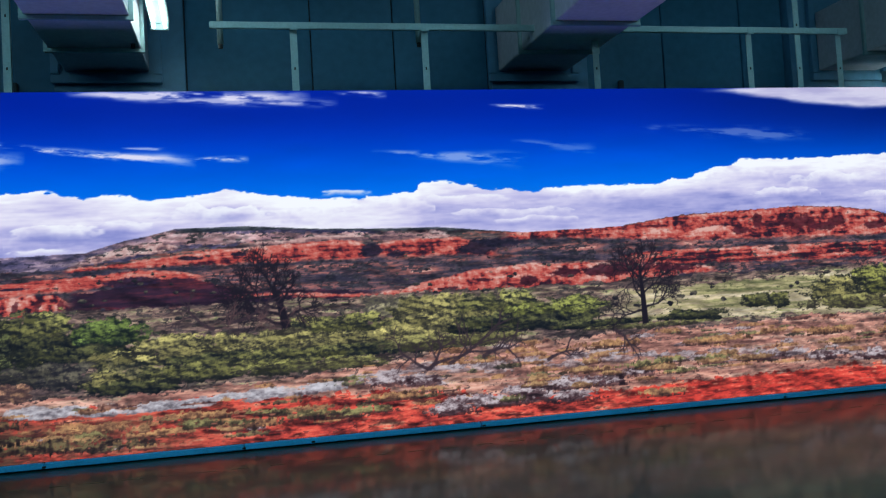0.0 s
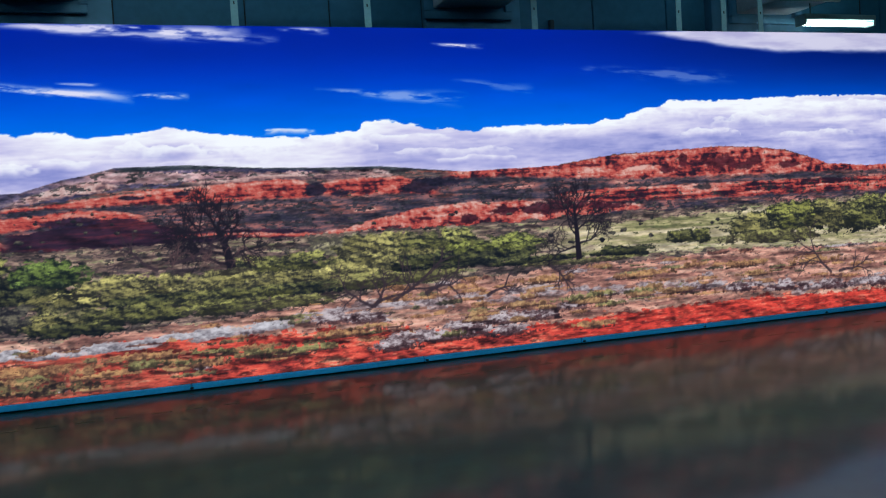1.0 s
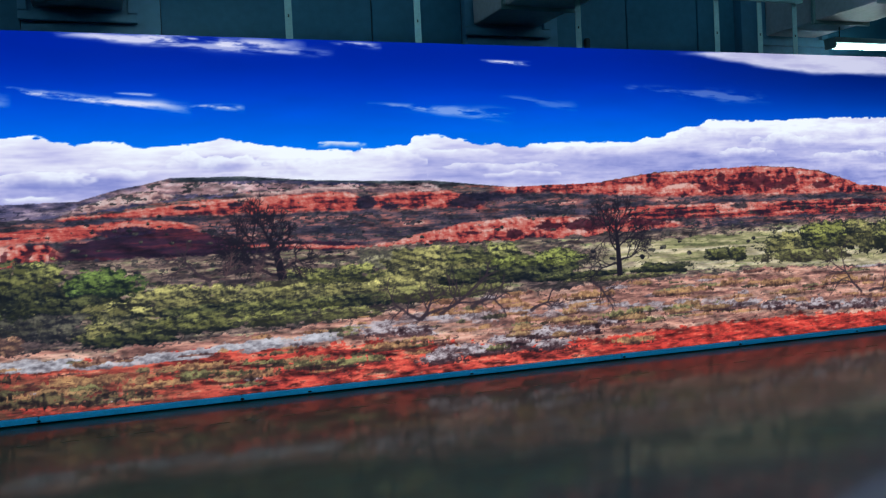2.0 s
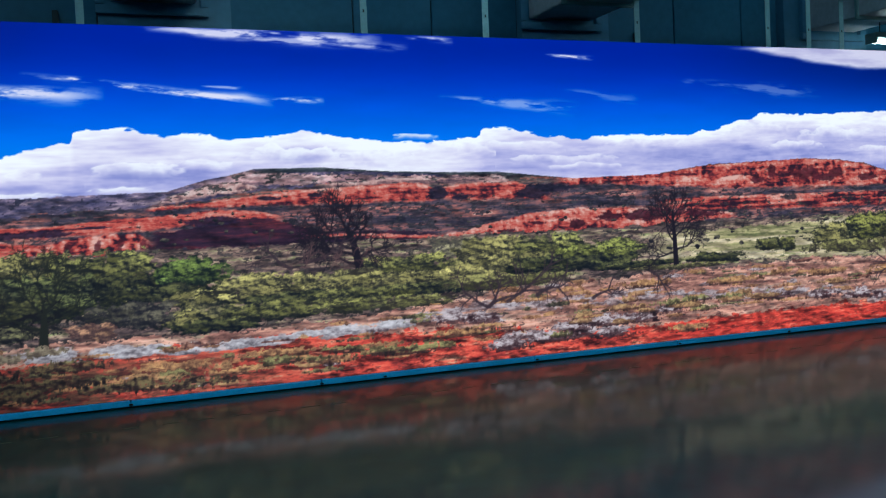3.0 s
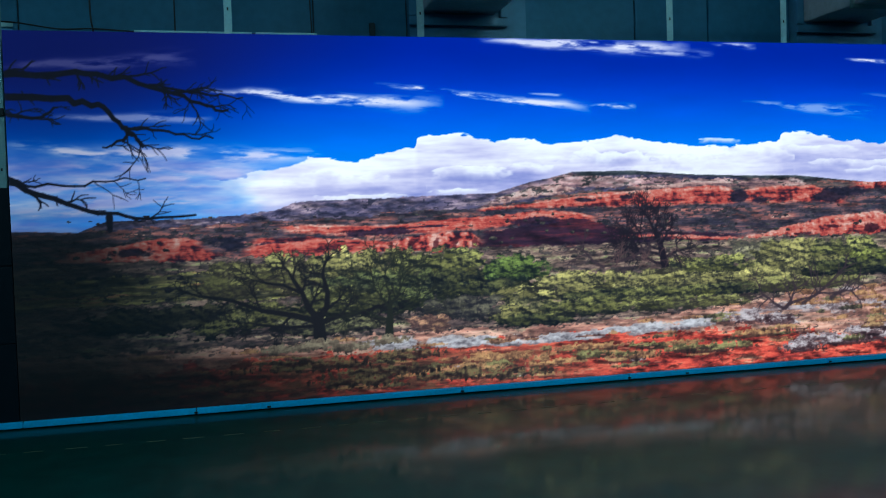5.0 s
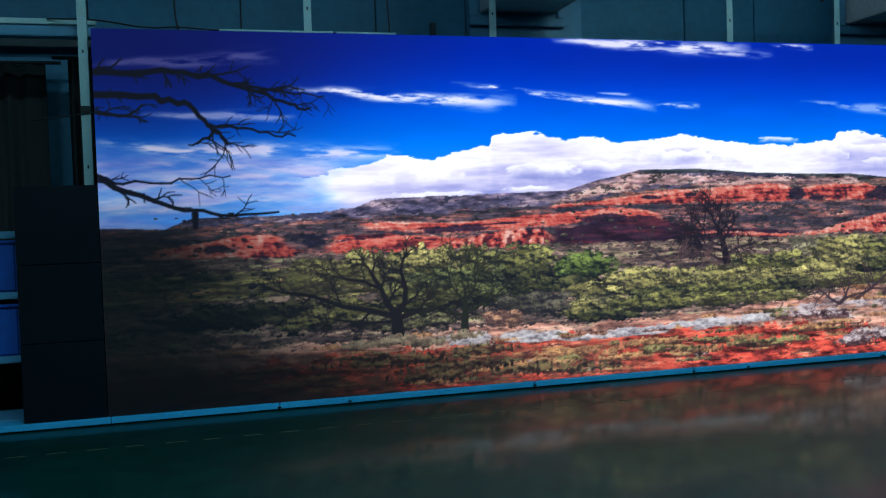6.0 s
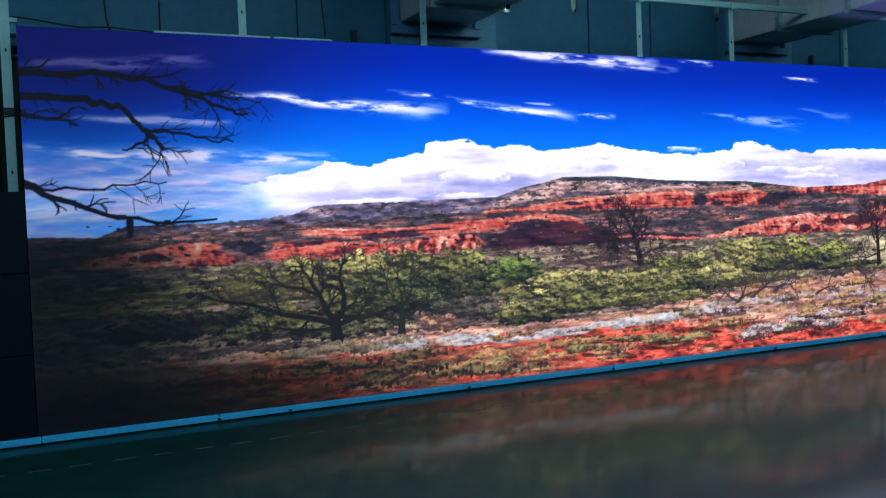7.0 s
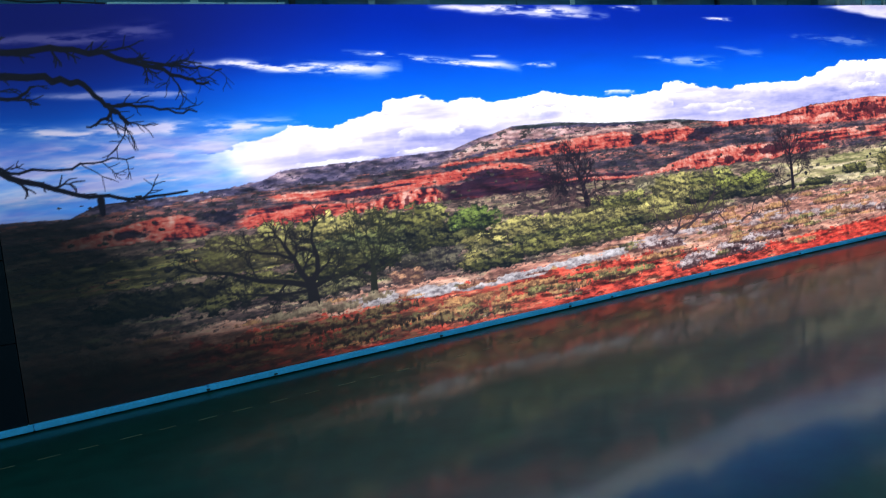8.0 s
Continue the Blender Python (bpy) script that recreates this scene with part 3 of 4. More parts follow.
# scrub plain
band([(-4.2, 1.07), (-2.2, 1.07), (-1.0, 1.07), (0.7, 1.06), (1.4, 1.07), (2.4, 1.06), (3.0, 1.07), (7.5, 1.10)], BOTTOM,
     [(0, (46, 36, 36)), (0.3, (84, 66, 60)), (0.55, (126, 98, 82)), (0.78, (160, 134, 104)), (1, (150, 150, 92))], 4, 40, 72, flecks=0.4, fleck_colour=(60, 52, 46))
band([(2.4, 0.95), (3.0, 1.0), (3.7, 1.0), (4.6, 1.04), (7.5, 1.05)], [(2.4, 0.8), (3.0, 0.75), (4.5, 0.72), (7.5, 0.6)],
     [(0, (104, 104, 60)), (0.3, (160, 148, 94)), (0.55, (190, 168, 124)), (0.8, (206, 186, 148)), (1, (164, 164, 90))], 1.6, 34, 73, x_from=2.5, fade=0.4, relief=0.5, flecks=0.16, fleck_colour=(84, 84, 48))
band([(-4.2, 0.97), (-2.4, 1.0), (-1.2, 0.97)], [(-4.2, 0.8), (-2.4, 0.8), (-1.2, 0.85)], [(0, (50, 48, 36)), (0.5, (116, 104, 60)), (0.75, (176, 168, 84)), (1, (196, 120, 84))], 2.2, 40, 74, x_to=-1.9, fade=0.4, flecks=0.3)
art = heaven + (art - heaven) * step(0.003, -0.003, PZ - curve(SKY_LINE)[None] - (0.003 + 0.006 * step(0.5, 0.9, np.abs(PX - 0.6) / 2.6)) * (MOTTLE - 0.5) - 0.02 * (ROCK - 0.5) * step(1.5, 3.0, np.abs(PX)) * 0.6)[..., None]
for _ in range(260):
    bx, bz = rng.uniform(-4.0, 7.4), rng.uniform(0.82, 1.36)
    k = 0.35 + 0.9 * (1.4 - bz)
    bush(bx, bz, rng.uniform(0.02, 0.05) * k, rng.uniform(0.012, 0.022) * k, rgb(88, 80, 62), rgb(36, 32, 34))

# near ground: red soil, tan grass, pale sage
FORE = [(-4.2, 0.5), (-2.5, 0.48), (-1.6, 0.52), (-0.6, 0.50), (0.3, 0.54), (1.2, 0.62), (2.0, 0.66), (3.2, 0.68), (4.4, 0.70), (5.6, 0.66), (7.5, 0.62)]
band(FORE, BOTTOM, [(0, (92, 60, 50)), (0.3, (146, 94, 78)), (0.55, (192, 132, 106)), (0.8, (206, 158, 132)), (1, (170, 144, 98))], 3.0, 40, 80, rough=0.02, slope=-0.02, contrast=0.7, relief=0.8, flecks=0.2, fleck_colour=(86, 66, 58))
band([(-4.2, 0.34), (-1.6, 0.42), (-0.6, 0.42), (0.3, 0.43), (1.2, 0.36), (2.0, 0.26), (2.6, 0.25), (3.3, 0.27), (4.4, 0.28), (5.5, 0.26), (7.5, 0.22)], BOTTOM,
     [(0, (84, 30, 26)), (0.22, (140, 46, 36)), (0.5, (192, 62, 44)), (0.78, (212, 88, 62)), (1, (206, 136, 100))], 5, 40, 81, rough=0.03, slope=-0.03, contrast=0.95, relief=1.7, flecks=0.12, fleck_colour=(96, 44, 36))
band([(2.9, 0.26), (3.6, 0.27), (4.4, 0.28), (5.5, 0.25), (7.5, 0.22)], BOTTOM, [(0, (112, 34, 28)), (0.35, (186, 50, 36)), (0.75, (208, 66, 46)), (1, (224, 108, 80))], 7, 56, 83, x_from=2.6, fade=0.3)

sere = step(0.5, -1.3, PX + 0.8 * DRIFT + 1.2 * (LEAF - 0.5)) * step(0.46, 0.30, PZ)
blend(palette(tex(6, 40, 84), [(0, (44, 30, 26)), (0.4, (92, 58, 42)), (0.7, (128, 88, 58)), (1, (176, 88, 60))]), sere * step(0.35, 0.62, LEAF) * 0.85)
SAGE, SAGE_D = rgb(196, 180, 178), rgb(110, 88, 86)
TAN, TAN_D = rgb(204, 148, 88), rgb(136, 88, 56)
OLIVE, OLIVE_D = rgb(136, 128, 76), rgb(64, 56, 40)
GREEN, GREEN_D = rgb(132, 126, 70), rgb(40, 40, 32)
LIME, LIME_D = rgb(166, 152, 92), rgb(56, 52, 38)
DEEP, DEEP_D = rgb(88, 86, 52), rgb(26, 28, 28)

# green scrub, far to near
def plant(clumps):
    for x, z, rx, rz, light, dark in clumps:
        bush(x, z, rx, rz, light * 0.8, dark)
        tufts = [(rng.uniform(-0.85, 0.85), rng.uniform(-0.7, 0.75)) for _ in range(int(10 + 40 * rx))]
        for u, w in sorted(tufts, key=lambda c: -c[1]):
            if u * u + w * w < 0.95:
                k = rng.uniform(0.20, 0.42)
                tone = 0.84 + 0.30 * w + rng.normal(0, 0.16)
                bush(x + u * rx, z + w * rz, min(rx, 0.34) * k, min(rz, 0.12) * k * 1.5, light * (tone + 0.06) * rgb(1.0, 1.0, 0.88), dark * (0.7 + 0.25 * tone))


plant((
    (1.25, 0.96, 0.42, 0.08, rgb(150, 138, 110), rgb(84, 74, 64)),
    (1.45, 0.93, 0.40, 0.10, LIME, LIME_D),
    (1.85, 0.92, 0.35, 0.10, GREEN, GREEN_D),
    (2.25, 0.87, 0.38, 0.08, rgb(142, 142, 70), GREEN_D),
    (2.1, 0.80, 0.5, 0.06, DEEP, DEEP_D),
    (1.3, 0.82, 0.6, 0.09, LIME, LIME_D),
    (1.75, 0.80, 0.3, 0.07, DEEP, DEEP_D),
    (0.65, 0.86, 0.36, 0.07, GREEN, GREEN_D),
    (0.8, 0.76, 0.55, 0.07, LIME, LIME_D),
    (0.9, 0.69, 0.5, 0.045, DEEP, DEEP_D),
    (1.5, 0.70, 0.5, 0.05, OLIVE, OLIVE_D),
    (-2.75, 0.93, 0.3, 0.10, OLIVE, OLIVE_D),
    (-2.4, 0.95, 0.3, 0.12, OLIVE, OLIVE_D),
))
plant((
    (-1.95, 0.97, 0.35, 0.12, LIME, GREEN_D),
    (-1.45, 0.95, 0.35, 0.13, GREEN, GREEN_D),
    (-1.75, 0.80, 0.5, 0.14, rgb(98, 100, 60), rgb(30, 32, 28)),
    (-1.2, 0.84, 0.3, 0.1, DEEP, DEEP_D),
    (-0.88, 0.90, 0.26, 0.09, rgb(116, 132, 62), rgb(32, 40, 30)),
    (-1.05, 0.78, 0.4, 0.06, DEEP, DEEP_D),
    (-0.75, 0.73, 0.32, 0.06, LIME, GREEN_D),
    (-0.35, 0.78, 0.35, 0.08, LIME, LIME_D),
    (0.1, 0.78, 0.4, 0.075, LIME, LIME_D),
    (-0.05, 0.69, 0.45, 0.05, DEEP, DEEP_D),
    (0.35, 0.68, 0.4, 0.05, GREEN, GREEN_D),
    (-0.85, 0.62, 0.34, 0.08, LIME, GREEN_D),
    (-0.75, 0.55, 0.3, 0.04, DEEP, DEEP_D),
))
plant((
    (-0.35, 0.62, 0.36, 0.06, GREEN, GREEN_D),
    (0.3, 0.61, 0.45, 0.05, GREEN, LIME_D),
    (0.7, 0.61, 0.3, 0.04, OLIVE, OLIVE_D),
    (-1.3, 0.66, 0.3, 0.08, rgb(96, 88, 76), rgb(44, 40, 40)),
    (-2.7, 0.68, 0.5, 0.10, rgb(112, 106, 62), rgb(32, 30, 26)),
    (-2.15, 0.60, 0.45, 0.07, rgb(110, 104, 74), rgb(36, 32, 30)),
    (-2.1, 0.75, 0.3, 0.1, rgb(104, 100, 60), rgb(34, 34, 28)),
    (4.05, 0.85, 0.2, 0.055, GREEN, GREEN_D),
    (4.75, 0.90, 0.30, 0.10, LIME, GREEN_D),
    (5.2, 0.94, 0.36, 0.12, rgb(150, 146, 72), GREEN_D),
    (5.7, 0.93, 0.36, 0.14, LIME, GREEN_D),
    (6.1, 0.93, 0.4, 0.14, GREEN, GREEN_D),
    (6.6, 0.94, 0.45, 0.13, LIME, GREEN_D),
))
plant((
    (7.2, 0.9, 0.3, 0.12, GREEN, GREEN_D),
    (4.9, 0.79, 0.5, 0.05, OLIVE, OLIVE_D),
    (3.4, 0.77, 0.28, 0.04, DEEP, DEEP_D),
    (2.6, 0.76, 0.4, 0.03, DEEP, DEEP_D),
    (3.0, 0.72, 0.5, 0.02, OLIVE, OLIVE_D),
    (-1.5, 0.575, 0.15, 0.055, rgb(170, 122, 98), rgb(92, 64, 56)),
    (-3.3, 0.7, 0.4, 0.08, rgb(70, 64, 44), rgb(26, 24, 22)),
))

# low plants of the near ground
for k in range(150):
    x = -1.9 + 9.2 * (k / 150) + rng.normal(0, 0.05)
    z = float(curve([(-1.9, 0.46), (-1.3, 0.45), (-0.6, 0.44), (0.3, 0.48), (0.9, 0.50), (1.6, 0.51), (3.0, 0.49), (4.2, 0.42), (5.5, 0.33), (7.5, 0.3)], x)) + rng.normal(0, 0.022)
    if x < 0.6:
        z = 0.44 + 0.02 * math.sin(2.1 * x) + rng.normal(0, 0.012)
        tuft(x, z - 0.01, rng.uniform(0.10, 0.20), rng.uniform(0.026, 0.042), rgb(202, 192, 190), rgb(140, 128, 128), 0.85, 0.15)
    else:
        tuft(x, z, rng.uniform(0.06, 0.16), rng.uniform(0.018, 0.04), SAGE, SAGE_D, 0.7, 0.2)
for _ in range(260):
    x = rng.uniform(-3.4, 7.3)
    z = float(curve(FORE, x)) - rng.uniform(0.0, 0.36)
    if z < 0.14 or (x > 3.0 and z < 0.27):
        continue
    kind = rng.random()
    light, dark = ((TAN, TAN_D), (OLIVE, OLIVE_D), (SAGE, SAGE_D), (rgb(150, 96, 70), rgb(80, 46, 40)))[0 if kind < 0.5 else 1 if kind < 0.7 else 2 if kind < 0.82 else 3]
    tuft(x, z, rng.uniform(0.05, 0.16), rng.uniform(0.010, 0.026), light, dark, 0.85)
for x, z in ((1.55, 0.27), (1.8, 0.25), (2.1, 0.26), (2.35, 0.24), (2.0, 0.31), (2.6, 0.33), (2.9, 0.38), (1.2, 0.44), (0.95, 0.46), (1.4, 0.22), (2.3, 0.33), (4.0, 0.42), (4.5, 0.39), (5.0, 0.36), (5.5, 0.33), (6.1, 0.31)):
    tuft(x, z, 0.2, 0.055, rgb(200, 180, 176), rgb(88, 62, 60), 1.0, 0.3)
    tuft(x + 0.05, z - 0.03, 0.18, 0.025, rgb(80, 50, 48), rgb(52, 28, 28), 0.7)
for x, z, w in ((0.35, 0.31, 0.3), (0.0, 0.25, 0.25), (-0.3, 0.33, 0.34), (1.05, 0.35, 0.3), (0.7, 0.26, 0.25), (3.1, 0.21, 0.25), (-1.0, 0.3, 0.34), (-1.4, 0.24, 0.25), (3.6, 0.57, 0.3), (2.7, 0.6, 0.3), (-0.6, 0.24, 0.3), (4.6, 0.58, 0.3), (5.3, 0.55, 0.3)):
    tuft(x, z, w, 0.034, rgb(202, 148, 88), rgb(132, 88, 58))
    tuft(x - 0.04, z - 0.026, w * 0.8, 0.014, rgb(92, 62, 42), rgb(58, 36, 28), 0.75)
for k in range(46):
    x = rng.uniform(-1.2, 4.9)
    z = float(curve([(-1.2, 0.22), (0.5, 0.29), (1.2, 0.33), (2.2, 0.40), (4.9, 0.46)], x)) + rng.normal(0, 0.05)
    if z > 0.15:
        w = rng.uniform(0.08, 0.2)
        tuft(x + 0.03, z - 0.018, w, 0.016, rgb(84, 52, 40), rgb(52, 32, 28), 0.7)
        tuft(x, z, w, rng.uniform(0.022, 0.034), *((rgb(196, 150, 92), rgb(128, 88, 56)) if rng.random() < 0.65 else (rgb(158, 148, 84), rgb(84, 72, 44))), 0.9)
for x, z, w in ((-1.3, 0.2, 0.35), (-1.8, 0.26, 0.4), (-0.9, 0.18, 0.3), (-2.3, 0.33, 0.4), (-1.7, 0.36, 0.35), (-2.0, 0.2, 0.3)):
    tuft(x, z, w, 0.05, rgb(122, 104, 62), rgb(52, 38, 30), 0.9)
for _ in range(420):
    x, z = rng.uniform(-3.5, 7.3), rng.uniform(0.12, 0.40)
    splat(x, z, rng.uniform(0.006, 0.03), rng.uniform(0.003, 0.006), rgb(84, 30, 28) if rng.random() < 0.7 else rgb(226, 130, 96), 0.55)

# bare trees and fallen wood
BARK = rgb(30, 22, 27)
def tree(x, z, height, lean, width, colour, arms):
    stroke(x, z, x + lean * 0.4, z + height * 0.5, width, width * 0.75, colour)
    stroke(x + lean * 0.4, z + height * 0.5, x + lean, z + height, width * 0.75, width * 0.3, colour)
    for f, angle, length in arms:
        limb(x + lean * f, z + height * f, angle, length * 0.8, width * 0.34 * (1.15 - f * 0.5), 3, colour, 0.4, 0.7, 0.9)

tree(0.30, 0.86, 0.30, -0.08, 0.034, BARK, [(0.25, 0.5, 0.16), (0.35, 2.7, 0.26), (0.5, 2.9, 0.28), (0.6, 0.7, 0.14), (0.68, 2.5, 0.25), (0.8, 2.9, 0.22), (0.9, 1.9, 0.14), (1.0, 1.3, 0.12), (0.95, 2.7, 0.2), (0.15, 2.9, 0.3), (0.85, 0.4, 0.12)])
tree(3.0, 0.72, 0.44, -0.02, 0.026, BARK, [(0.25, 2.7, 0.2), (0.3, 0.4, 0.2), (0.45, 2.6, 0.2), (0.5, 0.6, 0.18), (0.6, 2.5, 0.22), (0.7, 0.4, 0.2), (0.8, 2.4, 0.18), (0.9, 0.9, 0.15), (1.0, 1.6, 0.12)])
DIM = rgb(26, 23, 22)
def arm(points, width):
    for (xa, za), (xb, zb) in zip(points, points[1:]):
        stroke(xa, za, xb, zb, width, width * 0.8, DIM)
        width *= 0.8
        limb(xb, zb, math.atan2(zb - za, xb - xa) + rng.choice((-0.8, 0.8)), 0.10, width * 0.6, 2, DIM, 0.4, 0.7, 0.9)
    limb(points[-1][0], points[-1][1], math.atan2(zb - za, xb - xa), 0.12, width * 0.8, 2, DIM, 0.4, 0.7, 0.9)

stroke(-2.27, 0.49, -2.28, 0.66, 0.046, 0.036, DIM)
arm([(-2.28, 0.64), (-2.34, 0.72), (-2.38, 0.82), (-2.44, 0.92)], 0.024)
arm([(-2.28, 0.64), (-2.22, 0.72), (-2.21, 0.82), (-2.24, 0.94)], 0.024)
arm([(-2.29, 0.63), (-2.45, 0.68), (-2.65, 0.72), (-2.85, 0.80), (-3.02, 0.83)], 0.022)
arm([(-2.27, 0.62), (-2.12, 0.66), (-1.98, 0.67), (-1.86, 0.71)], 0.018)
arm([(-2.30, 0.60), (-2.5, 0.60), (-2.68, 0.63)], 0.012)
arm([(-2.38, 0.82), (-2.5, 0.88), (-2.62, 0.90)], 0.012)
tree(-1.8, 0.48, 0.26, 0.02, 0.032, rgb(34, 34, 24), [(0.6, 0.6, 0.28), (0.8, 2.3, 0.24), (1.0, 1.5, 0.25), (0.9, 0.9, 0.24), (0.5, 2.7, 0.24)])
WOOD = rgb(58, 42, 44)
for x, z, a, n in ((1.28, 0.52, 0.4, 0.34), (1.28, 0.52, 2.5, 0.2), (1.45, 0.55, 0.5, 0.3), (1.3, 0.52, 1.1, 0.16), (1.7, 0.58, 0.6, 0.2), (2.75, 0.7, -0.6, 0.16), (2.2, 0.52, 0.6, 0.15), (5.5, 0.44, 2.6, 0.26), (5.6, 0.44, 0.4, 0.2), (-0.1, 0.93, 0.3, 0.2), (-0.2, 0.90, 2.8, 0.2)):
    limb(x, z, a, n, 0.013, 2, WOOD, 0.4, 0.8, 0.85)
for x, z, w in ((-2.28, 0.49, 0.16), (-1.8, 0.49, 0.16), (-2.05, 0.46, 0.2), (-2.5, 0.47, 0.2)):
    tuft(x, z - 0.02, w, 0.04, rgb(150, 132, 100), rgb(104, 86, 66))
for x, z, w in ((0.30, 0.86, 0.12), (3.0, 0.72, 0.12)):
    bush(x, z - 0.005, w, 0.022, OLIVE, OLIVE_D)
for _ in range(36):
    x, z = rng.normal(0.0, 0.2), rng.uniform(0.86, 0.98)
    limb(x, z, rng.uniform(0.3, 2.8), rng.uniform(0.04, 0.09), 0.003, 1, rgb(96, 66, 60), 0.5, 0.7, 0.5)

# a slightly hazy, violet grading
below = step(0.004, -0.004, PZ - curve(SKY_LINE)[None])[..., None]
grey = (art * rgb(0.3, 0.55, 0.15)).sum(-1, keepdims=True)
graded = (grey + (art - grey) * 0.91) * rgb(0.97, 0.97, 0.99) + rgb(1, 2, 9)
art = art + (graded - art) * below

# evening shade that swallows the near end of the picture
low = step(1.50, 1.05, PZ)
gloom = step(-2.25, -3.95, PX + 0.5 * (PZ - 0.8)) * low
art = art * (1 - 0.80 * gloom[..., None]) + rgb(1, 5, 9) * gloom[..., None]
gloom = step(-1.0, -3.0, PX + 1.1 * (PZ - 0.3)) * step(0.62, 0.25, PZ)
art = art * (1 - 0.70 * gloom[..., None])
far_end = step(-3.1, -3.95, PX) * step(0.004, -0.004, PZ - curve(SKY_LINE)[None])
art = art * (1 - 0.5 * far_end[..., None])
art = art * (1 - 0.22 * step(-2.4, -4.0, PX) * step(1.3, 1.4, PZ))[..., None]
# dead boughs against the sky
TWIG = rgb(12, 12, 22)
def bough(points, width, twigs):
    """A crooked tapering bough with side twigs."""
    line = []
    for (xa, za), (xb, zb) in zip(points, points[1:]):
        for k in range(4):
            line.append((xa + (xb - xa) * k / 4 + rng.normal(0, 0.006), za + (zb - za) * k / 4 + rng.normal(0, 0.009)))
    line.append(points[-1])
    for n, ((xa, za), (xb, zb)) in enumerate(zip(line, line[1:])):
        w = width * (1 - 0.72 * n / len(line))
        stroke(xa, za, xb, zb, w, w * 0.97, TWIG)
        if rng.random() < 0.28 * twigs:
            limb(xa, za, rng.choice((-0.9, -0.5, 0.4, 0.1, -1.4)) + rng.normal(0, 0.2), rng.uniform(0.06, 0.17), w * 0.5, 1, TWIG, 0.5, 0.6)


bough([(-4.2, 2.24), (-3.75, 2.26), (-3.45, 2.22), (-3.15, 2.14), (-2.95, 2.06), (-2.82, 2.03)], 0.020, 2)
bough([(-3.3, 2.18), (-3.1, 2.16), (-2.9, 2.13), (-2.72, 2.11)], 0.009, 1)
bough([(-4.2, 2.12), (-3.8, 2.10), (-3.62, 2.07), (-3.5, 1.96), (-3.42, 1.88), (-3.36, 1.8)], 0.022, 1)
bough([(-3.48, 1.92), (-3.3, 1.91), (-3.1, 1.87), (-2.92, 1.85)], 0.010, 1)
bough([(-4.2, 1.62), (-3.95, 1.5), (-3.78, 1.43), (-3.6, 1.37), (-3.35, 1.35), (-3.05, 1.36)], 0.018, 1)
bough([(-4.2, 2.02), (-3.95, 1.99), (-3.86, 2.05)], 0.012, 2)
bough([(-3.42, 1.88), (-3.52, 1.83), (-3.6, 1.80)], 0.010, 1)
bough([(-3.15, 2.14), (-3.02, 2.16), (-2.85, 2.15)], 0.008, 2)
bough([(-4.2, 1.58), (-3.85, 1.56), (-3.6, 1.585), (-3.35, 1.6)], 0.008, 1)
stroke(-3.58, 1.36, -3.58, 1.28, 0.022, 0.016, TWIG)

art = np.clip(art, 0, 255) / 255
light_values = np.where(art < 0.04045, art / 12.92, ((art + 0.055) / 1.055) ** 2.4)

# ---- the screen ----
led_wall = thing("led_wall", ((LEFT + RIGHT) / 2, SY, 0.118), "wide black video wall showing a red desert landscape under blue sky", "video wall")


def lattice():
    count = (NX + 1) * (NZ + 1)
    verts = np.stack([PX * STRETCH + SHIFT, np.full_like(PX, SY), PZ], -1).reshape(-1, 3)
    i = np.arange(NX * NZ) // NX * (NX + 1) + np.arange(NX * NZ) % NX
    quads = np.stack([i, i + 1, i + NX + 2, i + NX + 1], 1)
    me = bpy.data.meshes.new("display")
    me.vertices.add(count)
    me.vertices.foreach_set("co", verts.ravel())
    me.loops.add(quads.size)
    me.loops.foreach_set("vertex_index", quads.ravel().astype(np.int32))
    me.polygons.add(len(quads))
    me.polygons.foreach_set("loop_start", np.arange(0, quads.size, 4, dtype=np.int32))
    me.update()
    colour = me.attributes.new("light_points", "FLOAT_COLOR", "POINT")
    rgba = np.ones((count, 4), np.float32)
    rgba[:, :3] = light_values.reshape(-1, 3)
    colour.data.foreach_set("color", rgba.ravel())
    return me


def display_material():
    m = bpy.data.materials.new("lit_display")
    m.use_nodes = True
    nt = m.node_tree
    b = nt.nodes["Principled BSDF"]
    b.inputs["Base Color"].default_value = (0.014, 0.017, 0.021, 1)
    b.inputs["Roughness"].default_value = 0.9
    b.inputs["Specular IOR Level"].default_value = 0.1
    at = nt.nodes.new("ShaderNodeAttribute")
    at.attribute_name = "light_points"
    nt.links.new(at.outputs["Color"], b.inputs["Emission Color"])
    b.inputs["Emission Strength"].default_value = 1.0
    return m


display = new("display", lattice())
display.data.materials.append(display_material())
display.parent = led_wall
display.matrix_parent_inverse = led_wall.matrix_basis.inverted()
tagged(display, "glowing picture of red mesas, scrub and clouds")
part("cabinet_body", box(bmesh.new(), LEFT, RIGHT, SY + 0.004, SY + 0.10, 0.118, ZT - 0.002), BLACK_M, led_wall, "black cabinet backs")

